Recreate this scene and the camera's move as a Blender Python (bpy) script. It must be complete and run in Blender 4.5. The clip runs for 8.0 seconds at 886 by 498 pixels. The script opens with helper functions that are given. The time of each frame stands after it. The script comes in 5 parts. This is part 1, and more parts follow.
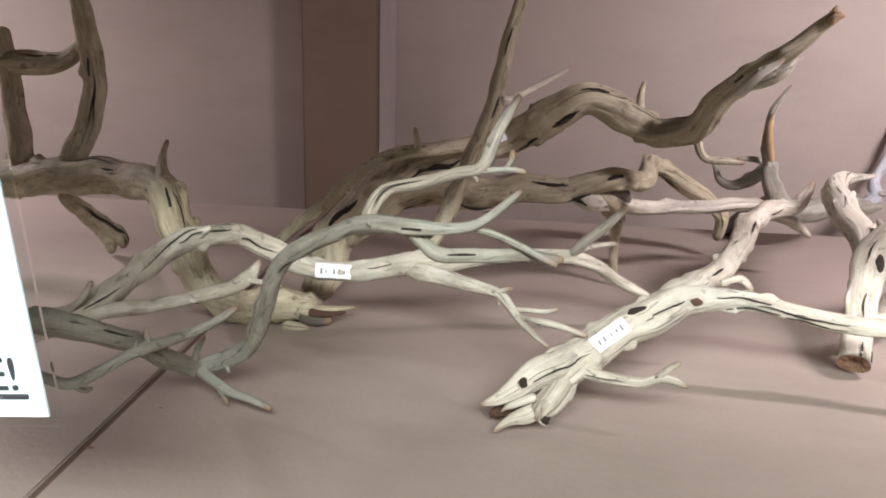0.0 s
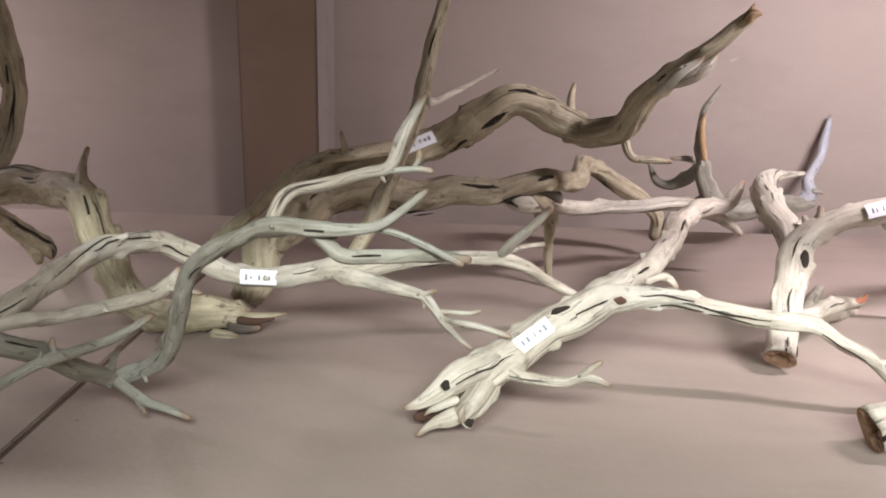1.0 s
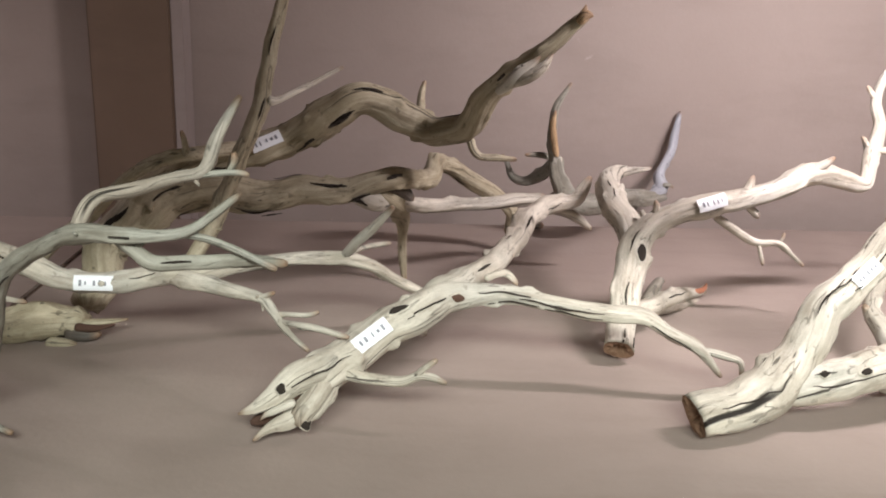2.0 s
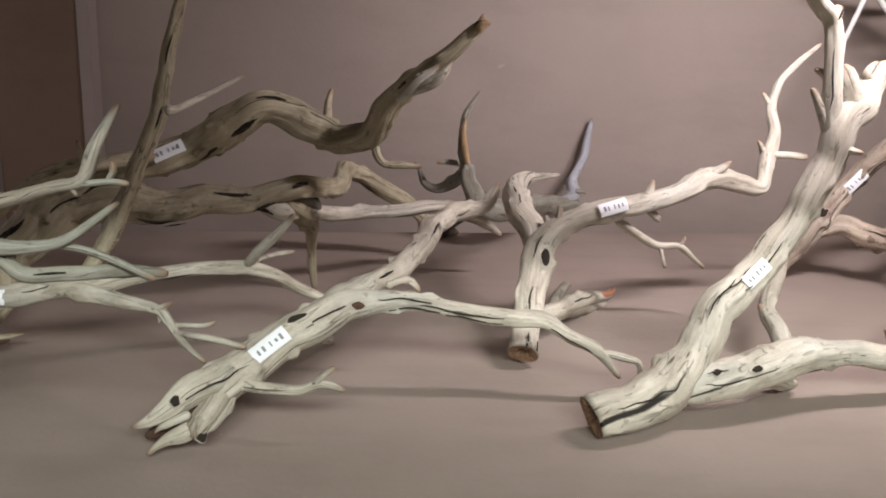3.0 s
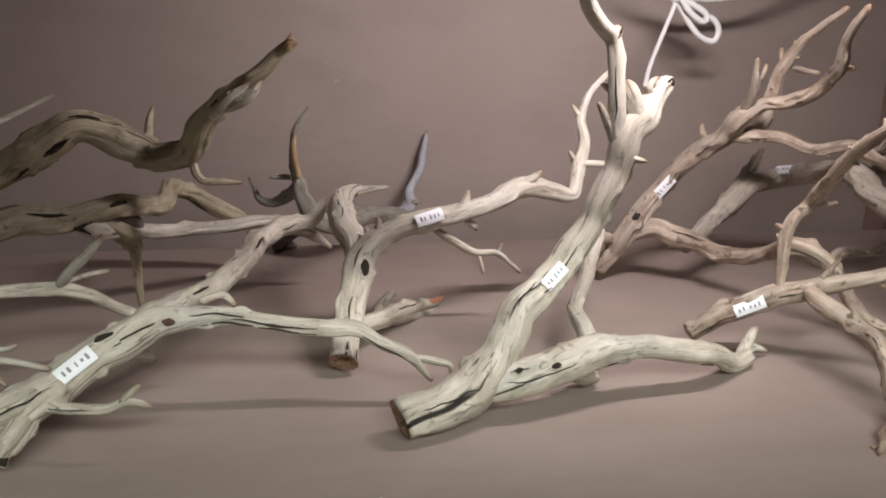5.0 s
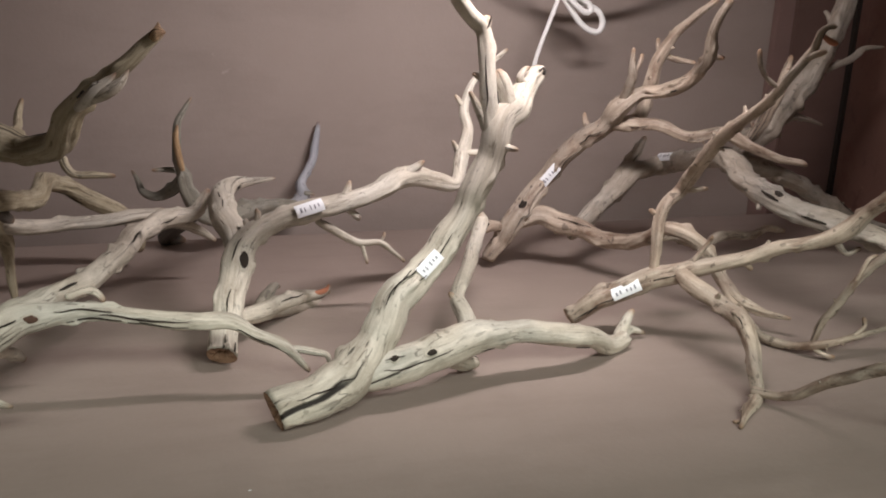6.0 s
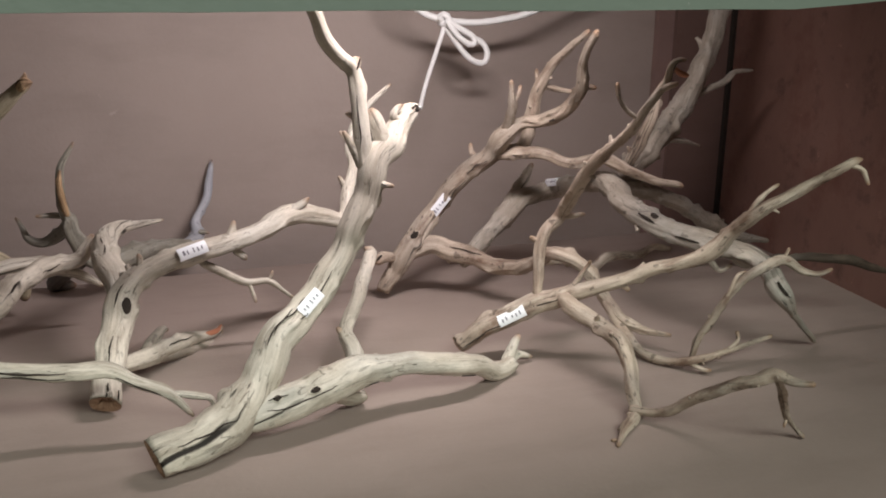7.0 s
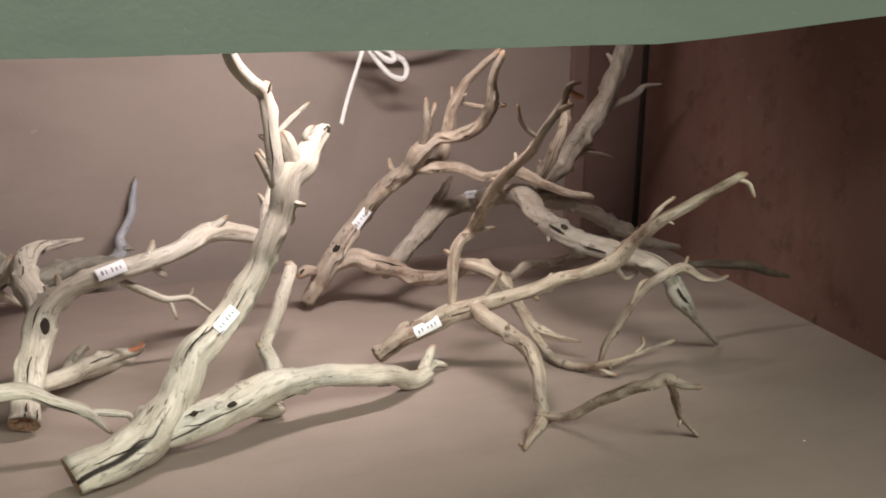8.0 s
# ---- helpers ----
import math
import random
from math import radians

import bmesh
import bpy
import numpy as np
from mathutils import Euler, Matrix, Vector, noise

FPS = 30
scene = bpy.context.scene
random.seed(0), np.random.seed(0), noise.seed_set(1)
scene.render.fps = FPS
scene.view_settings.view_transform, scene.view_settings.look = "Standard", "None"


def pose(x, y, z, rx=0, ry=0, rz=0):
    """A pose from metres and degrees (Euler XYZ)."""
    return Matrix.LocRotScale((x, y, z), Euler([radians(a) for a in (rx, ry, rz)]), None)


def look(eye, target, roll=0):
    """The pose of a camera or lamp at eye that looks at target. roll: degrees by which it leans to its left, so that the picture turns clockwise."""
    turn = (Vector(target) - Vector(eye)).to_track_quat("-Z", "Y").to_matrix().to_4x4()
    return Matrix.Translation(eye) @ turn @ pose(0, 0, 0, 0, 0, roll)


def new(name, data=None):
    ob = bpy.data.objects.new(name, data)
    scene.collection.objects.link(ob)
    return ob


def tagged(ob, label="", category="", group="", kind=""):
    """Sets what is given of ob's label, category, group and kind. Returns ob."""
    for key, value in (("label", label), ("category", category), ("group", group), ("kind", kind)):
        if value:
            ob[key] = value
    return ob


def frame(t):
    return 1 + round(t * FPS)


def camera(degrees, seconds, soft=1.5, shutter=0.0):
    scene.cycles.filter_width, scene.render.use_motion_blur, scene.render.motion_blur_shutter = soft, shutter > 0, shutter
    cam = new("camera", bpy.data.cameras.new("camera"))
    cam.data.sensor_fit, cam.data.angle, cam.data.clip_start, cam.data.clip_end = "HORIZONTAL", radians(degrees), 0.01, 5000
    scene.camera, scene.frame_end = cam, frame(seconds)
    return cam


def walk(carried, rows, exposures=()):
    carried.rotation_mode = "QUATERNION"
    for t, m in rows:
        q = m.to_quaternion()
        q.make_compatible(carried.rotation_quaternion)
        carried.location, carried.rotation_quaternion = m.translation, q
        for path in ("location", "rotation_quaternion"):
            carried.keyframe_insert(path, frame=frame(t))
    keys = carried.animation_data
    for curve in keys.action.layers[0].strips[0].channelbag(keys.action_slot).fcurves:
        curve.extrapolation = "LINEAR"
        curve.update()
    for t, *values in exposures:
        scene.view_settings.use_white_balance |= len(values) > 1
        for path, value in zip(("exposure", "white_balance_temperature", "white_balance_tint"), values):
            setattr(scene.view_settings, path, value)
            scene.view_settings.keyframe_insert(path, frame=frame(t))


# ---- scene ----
cam = camera(51.6, 8.0, soft=1.9)
PATH = [
    (0, (0.001, 0.039, 0.344), (-0.315, 1.926, -0.239), 1.6),
    (0.5, (0.015, 0.045, 0.34), (-0.31, 1.934, -0.231), 1.1),
    (1, (0.033, 0.05, 0.339), (-0.205, 1.953, -0.227), 1.2),
    (1.5, (0.057, 0.055, 0.345), (-0.055, 1.967, -0.231), 1.7),
    (3, (0.109, 0.052, 0.345), (0.238, 1.971, -0.204), 2.3),
    (3.5, (0.122, 0.045, 0.349), (0.297, 1.965, -0.184), 2.3),
    (4, (0.133, 0.033, 0.351), (0.372, 1.947, -0.178), 2.3),
    (4.5, (0.147, 0.024, 0.355), (0.454, 1.932, -0.16), 2.3),
    (6, (0.204, 0.004, 0.356), (0.761, 1.851, -0.17), 2.7),
    (6.5, (0.221, -0.008, 0.365), (0.852, 1.823, -0.133), 2.2),
    (7, (0.24, -0.022, 0.373), (0.954, 1.785, -0.1), 1.3),
    (7.5, (0.247, -0.045, 0.378), (1.007, 1.743, -0.097), 1.5),
    (8, (0.257, -0.065, 0.393), (1.084, 1.697, -0.069), 1.1),
]
# exposure of the phone camera on its way
EXPOSURES = [(0.0, 0.17, 6150, 17), (1.0, 0.18, 6150, 17), (1.7, 0.0, 6200, 15), (3.0, -0.60, 6250, 14), (4.5, -0.82, 6250, 14), (6.0, -0.98, 6350, 13), (7.0, -0.97, 6300, 13), (8.0, -0.73, 6600, 12)]
walk(cam, [(t, look(eye, target, roll)) for t, eye, target, roll in PATH], EXPOSURES)

# ---- light: dim shop light from the open front, one shelf lamp under the upper board ----
world = bpy.data.worlds.new("shop_light")
scene.world = world
world.use_nodes = True
world.node_tree.nodes["Background"].inputs[0].default_value = (0.93, 1.0, 0.87, 1)
world.node_tree.nodes["Background"].inputs[1].default_value = 0.075

lamp_data = bpy.data.lights.new("shelf_lamp", "AREA")
lamp_data.shape, lamp_data.size, lamp_data.size_y = "RECTANGLE", 0.26, 0.05
lamp_data.spread = radians(145)
lamp_data.energy, lamp_data.color = 9.9, (1.0, 0.915, 0.895)
lamp = new("shelf_lamp", lamp_data)
lamp.matrix_world = look((0.57, 0.71, 0.57), (0.54, 1.24, 0.24))
bay_data = lamp_data.copy()
bay_data.energy = 4.6
bay_lamp = new("shelf_lamp", bay_data)
bay_lamp.matrix_world = look((-1.15, 1.08, 0.555), (-1.10, 1.12, 0.0))

# shop ceiling lights far off in the aisle, seen low under the beam
shop_data = bpy.data.lights.new("shop_ceiling_light", "AREA")
shop_data.shape, shop_data.size, shop_data.size_y = "RECTANGLE", 2.3, 0.5
shop_data.energy, shop_data.color = 208.0, (0.94, 1.0, 0.89)
shop = new("shop_ceiling_light", shop_data)
shop.matrix_world = look((0.45, -2.2, 2.02), (0.5, 0.7, 0.0))


# ---- materials ----
def nodes_of(name):
    m = bpy.data.materials.new(name)
    m.use_nodes = True
    nt = m.node_tree
    return m, nt, nt.nodes["Principled BSDF"]


def add(nt, kind, **values):
    n = nt.nodes.new(kind)
    for k, v in values.items():
        if k in n.inputs:
            n.inputs[k].default_value = v
    return n


def noise_node(nt, vector, scale, detail=4.0, rough=0.55):
    n = add(nt, "ShaderNodeTexNoise", Scale=scale, Detail=detail, Roughness=rough)
    if vector is not None:
        nt.links.new(vector, n.inputs["Vector"])
    return n.outputs["Fac"]


def ramp(nt, fac, stops):
    r = nt.nodes.new("ShaderNodeValToRGB")
    e = r.color_ramp.elements
    while len(e) < len(stops):
        e.new(0.5)
    for el, (pos, col) in zip(e, stops):
        el.position, el.color = pos, (*col, 1)
    nt.links.new(fac, r.inputs["Fac"])
    return r.outputs["Color"]


def mix(nt, fac, a, b, mode="MIX"):
    n = nt.nodes.new("ShaderNodeMix")
    n.data_type, n.blend_type = "RGBA", mode
    for sock, v in ((n.inputs[0], fac), (n.inputs[6], a), (n.inputs[7], b)):
        if isinstance(v, (int, float)):
            sock.default_value = v
        elif isinstance(v, tuple):
            sock.default_value = (*v, 1)
        else:
            nt.links.new(v, sock)
    return n.outputs[2]


def math_node(nt, op, a, b=0.0, c=0.0):
    n = nt.nodes.new("ShaderNodeMath")
    n.operation = op
    for sock, v in zip(n.inputs, (a, b, c)):
        if isinstance(v, (int, float)):
            sock.default_value = v
        else:
            nt.links.new(v, sock)
    return n.outputs[0]


def bump(nt, bsdf, height, strength, distance):
    n = add(nt, "ShaderNodeBump", Strength=strength, Distance=distance)
    nt.links.new(height, n.inputs["Height"])
    nt.links.new(n.outputs["Normal"], bsdf.inputs["Normal"])


def painted(name, base, dark, roughness=0.6, spots=0.0, fine=0.0):
    """Brown painted board: cloudy tone, roller grain, a few scuffs."""
    m, nt, b = nodes_of(name)
    pos = nt.nodes.new("ShaderNodeTexCoord").outputs["Object"]
    big = noise_node(nt, pos, 3.5, 5)
    grain = noise_node(nt, pos, 160, 3)
    col = ramp(nt, big, [(0.32, dark), (0.7, base)])
    col = mix(nt, math_node(nt, "MULTIPLY", grain, 0.28), col, tuple(v * 0.72 for v in base))
    smear = add(nt, "ShaderNodeMapping")
    smear.inputs["Scale"].default_value = (0.35, 1.0, 1.0)
    nt.links.new(pos, smear.inputs["Vector"])
    smudge = ramp(nt, noise_node(nt, smear.outputs["Vector"], 14, 6, 0.65), [(0.48, (0, 0, 0)), (0.72, (1, 1, 1))])
    col = mix(nt, math_node(nt, "MULTIPLY", smudge, 0.35), col, tuple(v * 0.70 for v in dark))
    dust = ramp(nt, noise_node(nt, pos, 420, 2, 0.6), [(0.70, (0, 0, 0)), (0.78, (1, 1, 1))])
    col = mix(nt, math_node(nt, "MULTIPLY", dust, 0.25), col, (0.5, 0.45, 0.42))
    scuff = noise_node(nt, pos, 22, 6, 0.7)
    scuff = math_node(nt, "MULTIPLY", math_node(nt, "GREATER_THAN", scuff, 0.70), 0.5)
    col = mix(nt, scuff, col, tuple(min(1, v * 1.25 + 0.02) for v in base))
    if spots:
        sp = noise_node(nt, pos, 9, 8, 0.72)
        sp = ramp(nt, sp, [(0.52, (0, 0, 0)), (0.72, (1, 1, 1))])
        col = mix(nt, math_node(nt, "MULTIPLY", sp, spots * 0.8), col, (0.14, 0.052, 0.034))
        pale = ramp(nt, noise_node(nt, pos, 34, 5, 0.7), [(0.64, (0, 0, 0)), (0.72, (1, 1, 1))])
        col = mix(nt, math_node(nt, "MULTIPLY", pale, spots * 0.5), col, tuple(min(1, v * 1.9) for v in base))
        soot = ramp(nt, noise_node(nt, pos, 15, 6, 0.7), [(0.56, (0, 0, 0)), (0.68, (1, 1, 1))])
        col = mix(nt, math_node(nt, "MULTIPLY", soot, spots * 0.6), col, tuple(v * 0.4 for v in dark))
    if fine:
        mp = add(nt, "ShaderNodeMapping")
        mp.inputs["Scale"].default_value = (1.0, 1.0, 0.02)
        nt.links.new(pos, mp.inputs["Vector"])
        ribs = noise_node(nt, mp.outputs["Vector"], 240, 2)
        col = mix(nt, math_node(nt, "MULTIPLY", ribs, fine), col, dark)
    nt.links.new(col, b.inputs["Base Color"])
    b.inputs["Roughness"].default_value = roughness
    b.inputs["Specular IOR Level"].default_value = 0.35
    bump(nt, b, math_node(nt, "ADD", grain, math_node(nt, "MULTIPLY", big, 2.0)), 0.25, 0.0012)
    return m


def driftwood(name, light, mid, dark, crack=0.007, grey=0.25, stain=0.25, rust=(0.10, 0.075, 0.05), nodes=0.4):
    """Bare weathered wood: long grain along the limb, fine dark cracks, blotches."""
    m, nt, b = nodes_of(name)
    at = nt.nodes.new("ShaderNodeAttribute")
    at.attribute_name = "grain"
    g = at.outputs["Vector"]
    mp = add(nt, "ShaderNodeMapping")
    mp.inputs["Scale"].default_value = (1.0, 1.0, 0.10)
    nt.links.new(g, mp.inputs["Vector"])
    long = mp.outputs["Vector"]
    fibre = noise_node(nt, long, 420, 3, 0.6)
    streak = noise_node(nt, long, 95, 4, 0.6)
    blotch = noise_node(nt, g, 24, 4, 0.6)
    col = ramp(nt, streak, [(0.18, dark), (0.36, mid), (0.64, light)])
    col = mix(nt, ramp(nt, blotch, [(0.45, (0, 0, 0)), (0.66, (0.8, 0.8, 0.8))]), col, tuple(v * 0.86 for v in mid))
    greys = noise_node(nt, g, 11, 2)
    col = mix(nt, math_node(nt, "MULTIPLY", ramp(nt, greys, [(0.45, (0, 0, 0)), (0.65, (1, 1, 1))]), grey), col, (0.34, 0.35, 0.33))
    thread = ramp(nt, fibre, [(0.40, (0, 0, 0)), (0.66, (1, 1, 1))])
    col = mix(nt, math_node(nt, "MULTIPLY", thread, 0.28), col, tuple(v * 0.55 for v in mid))
    speck = noise_node(nt, g, 620, 3, 0.7)
    col = mix(nt, math_node(nt, "MULTIPLY", ramp(nt, speck, [(0.50, (0, 0, 0)), (0.70, (1, 1, 1))]), 0.2), col, tuple(v * 0.5 for v in dark))
    mp4 = add(nt, "ShaderNodeMapping")
    mp4.inputs["Scale"].default_value = (1.0, 1.0, 0.45)
    nt.links.new(g, mp4.inputs["Vector"])
    stains = ramp(nt, noise_node(nt, mp4.outputs["Vector"], 42, 5, 0.65), [(0.50, (0, 0, 0)), (0.68, (1, 1, 1))])
    col = mix(nt, math_node(nt, "MULTIPLY", stains, stain), col, rust)
    scars = ramp(nt, noise_node(nt, g, 88, 2, 0.5), [(0.68 - nodes * 0.05, (0, 0, 0)), (0.73 - nodes * 0.05, (1, 1, 1))])
    col = mix(nt, math_node(nt, "MULTIPLY", scars, nodes), col, tuple(v * 0.35 for v in dark))
    pales = ramp(nt, noise_node(nt, mp4.outputs["Vector"], 60, 3, 0.6), [(0.56, (0, 0, 0)), (0.70, (1, 1, 1))])
    col = mix(nt, math_node(nt, "MULTIPLY", pales, 0.45), col, tuple(min(1.0, v * 1.18) for v in light))
    # cracks: thin level lines of stretched noise, broken up by a second one
    mp2 = add(nt, "ShaderNodeMapping")
    mp2.inputs["Scale"].default_value = (1.0, 1.0, 0.16)
    nt.links.new(g, mp2.inputs["Vector"])
    split = nt.nodes.new("ShaderNodeAttribute")
    split.attribute_name = "crack"
    gate = nt.nodes.new("ShaderNodeAttribute")
    gate.attribute_name = "gate"
    gated = math_node(nt, "MINIMUM", 1.0, math_node(nt, "MAXIMUM", 0.0, math_node(nt, "MULTIPLY", gate.outputs["Fac"], 5.0)))
    width = math_node(nt, "ADD", 0.012, math_node(nt, "MULTIPLY", gated, crack * 4.0))
    cracks = math_node(nt, "SUBTRACT", 1.35, math_node(nt, "DIVIDE", math_node(nt, "ABSOLUTE", split.outputs["Fac"]), width))
    cracks = math_node(nt, "MULTIPLY", math_node(nt, "MINIMUM", 1.0, math_node(nt, "MAXIMUM", 0.0, cracks)), gated)
    fine_level = noise_node(nt, mp2.outputs["Vector"], 105, 2, 0.5)
    fine_away = math_node(nt, "ABSOLUTE", math_node(nt, "SUBTRACT", fine_level, 0.48))
    fine_line = nt.nodes.new("ShaderNodeMapRange")
    nt.links.new(fine_away, fine_line.inputs[0])
    fine_line.inputs[1].default_value, fine_line.inputs[2].default_value = crack * 0.6, crack * 2.2
    fine_line.inputs[3].default_value, fine_line.inputs[4].default_value = 0.42, 0.0
    fine_mask = ramp(nt, noise_node(nt, g, 31, 2), [(0.45, (0, 0, 0)), (0.58, (1, 1, 1))])
    cracks = math_node(nt, "MAXIMUM", cracks, math_node(nt, "MULTIPLY", fine_line.outputs[0], fine_mask))
    mp3 = add(nt, "ShaderNodeMapping")
    mp3.inputs["Scale"].default_value = (1.0, 1.0, 0.22)
    nt.links.new(g, mp3.inputs["Vector"])
    flecks = ramp(nt, noise_node(nt, mp3.outputs["Vector"], 130, 3), [(0.69, (0, 0, 0)), (0.73, (1, 1, 1))])
    marks = math_node(nt, "MAXIMUM", cracks, math_node(nt, "MULTIPLY", flecks, 0.7))
    col = mix(nt, marks, col, (0.018, 0.013, 0.009))
    tip = nt.nodes.new("ShaderNodeAttribute")
    tip.attribute_name = "tip"
    col = mix(nt, math_node(nt, "MULTIPLY", tip.outputs["Fac"], math_node(nt, "MINIMUM", 1.0, math_node(nt, "MULTIPLY", streak, 1.1))), col, (0.25, 0.155, 0.095))
    nt.links.new(col, b.inputs["Base Color"])
    b.inputs["Roughness"].default_value = 0.62
    b.inputs["Specular IOR Level"].default_value = 0.3
    h = math_node(nt, "SUBTRACT", math_node(nt, "ADD", math_node(nt, "MULTIPLY", fibre, 0.35), streak), math_node(nt, "MULTIPLY", marks, 1.6))
    bump(nt, b, h, 0.7, 0.0020)
    return m


def plain(name, colour, roughness=0.5, metallic=0.0, wear=0.12, scale=60):
    m, nt, b = nodes_of(name)
    pos = nt.nodes.new("ShaderNodeTexCoord").outputs["Object"]
    n = noise_node(nt, pos, scale, 5)
    col = mix(nt, math_node(nt, "MULTIPLY", n, wear * 2), colour, tuple(v * 0.6 for v in colour))
    nt.links.new(col, b.inputs["Base Color"])
    b.inputs["Roughness"].default_value, b.inputs["Metallic"].default_value = roughness, metallic
    bump(nt, b, n, 0.15, 0.001)
    return m


SHELF = painted("shelf_paint", (0.355, 0.286, 0.248), (0.285, 0.225, 0.192), 0.55)
WALL = painted("wall_board", (0.372, 0.306, 0.268), (0.315, 0.255, 0.222), 0.7, fine=0.25)
POST = painted("post_wood", (0.225, 0.155, 0.11), (0.17, 0.115, 0.08), 0.6, fine=0.5)
POST_DARK = painted("post_brown", (0.18, 0.11, 0.092), (0.13, 0.08, 0.066), 0.65)
POST_EDGE = painted("post_edge_brown", (0.27, 0.180, 0.155), (0.21, 0.135, 0.115), 0.6)
EDGE = painted("edge_paint", (0.37, 0.31, 0.285), (0.32, 0.265, 0.24), 0.6)
SIDE = painted("side_board", (0.265, 0.150, 0.118), (0.165, 0.090, 0.070), 0.55, spots=0.85)
GREEN = painted("green_beam", (0.155, 0.188, 0.150), (0.125, 0.156, 0.124), 0.5)
GAP = plain("dark_gap", (0.11, 0.065, 0.045), 0.9)
PALE = driftwood("pale_wood", (0.67, 0.615, 0.52), (0.52, 0.465, 0.375), (0.28, 0.235, 0.17), grey=0.35, stain=0.42, rust=(0.16, 0.115, 0.075), nodes=0.38)
TAN = driftwood("tan_wood", (0.53, 0.465, 0.335), (0.385, 0.325, 0.215), (0.16, 0.12, 0.07), crack=0.009, grey=0.15, stain=0.5, rust=(0.085, 0.055, 0.03), nodes=0.5)
GREY = driftwood("grey_wood", (0.355, 0.34, 0.285), (0.26, 0.243, 0.195), (0.13, 0.115, 0.088), grey=0.3, stain=0.45)
BLUISH = driftwood("bluish_wood", (0.46, 0.47, 0.50), (0.38, 0.385, 0.42), (0.24, 0.24, 0.26), grey=0.3)
ORANGE_WOOD = driftwood("orange_wood", (0.55, 0.38, 0.22), (0.42, 0.27, 0.14), (0.20, 0.11, 0.05))
ORANGE = plain("orange_splinter", (0.50, 0.20, 0.11), 0.7, wear=0.3, scale=150)
BROWN = driftwood("brown_wood", (0.54, 0.45, 0.355), (0.36, 0.282, 0.215), (0.12, 0.08, 0.054), crack=0.006, grey=0.25, stain=0.8, rust=(0.12, 0.062, 0.036), nodes=0.6)
DUSK = driftwood("grey_brown_wood", (0.42, 0.365, 0.30), (0.32, 0.272, 0.218), (0.15, 0.115, 0.085), grey=0.35, stain=0.4, nodes=0.5)
BURNT = driftwood("burnt_wood", (0.10, 0.075, 0.055), (0.05, 0.036, 0.026), (0.02, 0.014, 0.01))
CAVITY = plain("rotten_heart", (0.085, 0.042, 0.026), 0.9, wear=0.4, scale=260)
# near-black for holes and the open joint; carries the shade inside hollows
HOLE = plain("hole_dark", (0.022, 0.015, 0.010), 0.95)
HEART = plain("heartwood", (0.25, 0.145, 0.085), 0.8, wear=0.35, scale=330)
STICKER = plain("sticker_paper", (0.83, 0.84, 0.86), 0.45, wear=0.03)
INK = plain("ink", (0.03, 0.03, 0.035), 0.6)
PRINT = plain("faint_print", (0.24, 0.24, 0.27), 0.6)
CORD = plain("white_cord", (0.80, 0.79, 0.76), 0.5, wear=0.05)
SIGN = plain("sign_paper", (0.66, 0.76, 0.82), 0.4, wear=0.02)


# ---- building helpers ----
def obj(name, verts, faces, material, parent=None, label="", smooth=False):
    me = bpy.data.meshes.new(name)
    me.from_pydata(verts, [], faces)
    me.materials.append(material)
    if smooth:
        me.polygons.foreach_set("use_smooth", [True] * len(me.polygons))
    me.update()
    ob = new(name, me)
    if parent is not None:
        ob.parent = parent
    return tagged(ob, label)


def box(name, lo, hi, material, parent=None, label="", bevel=0.002):
    bm = bmesh.new()
    bmesh.ops.create_cube(bm, size=1)
    for v in bm.verts:
        v.co = Vector([lo[i] if v.co[i] < 0 else hi[i] for i in range(3)])
    if bevel:
        bmesh.ops.bevel(bm, geom=bm.edges[:], offset=bevel, segments=2, affect="EDGES")
    me = bpy.data.meshes.new(name)
    bm.to_mesh(me)
    bm.free()
    me.materials.append(material)
    ob = new(name, me)
    if parent is not None:
        ob.parent = parent
    return tagged(ob, label)


def spline(points, step):
    """Catmull-Rom through (x, y, z, r) points, sampled about every step metres."""
    p = [np.array(q, float) for q in points]
    p = [2 * p[0] - p[1], *p, 2 * p[-1] - p[-2]]
    out = []
    for a, b, c, d in zip(p, p[1:], p[2:], p[3:]):
        n = max(2, int(np.linalg.norm(c[:3] - b[:3]) / step))
        for i in range(n):
            t = i / n
            q = 0.5 * (2 * b + (c - a) * t + (2 * a - 5 * b + 4 * c - d) * t * t + (3 * b - a - 3 * c + d) * t ** 3)
            q[3] = max(q[3], min(b[3], c[3]) * 0.8)
            out.append(q)
    out.append(p[-2])
    return out


def frames(path):
    """Tangent and two normals along a sampled path, carried without twist."""
    xs = [Vector(q[:3]) for q in path]
    tang = [(xs[min(i + 1, len(xs) - 1)] - xs[max(i - 1, 0)]).normalized() for i in range(len(xs))]
    u = tang[0].orthogonal().normalized()
    res = []
    for t in tang:
        u = (u - t * u.dot(t)).normalized()
        res.append((t, u, t.cross(u)))
    return xs, res


SEED = [0]


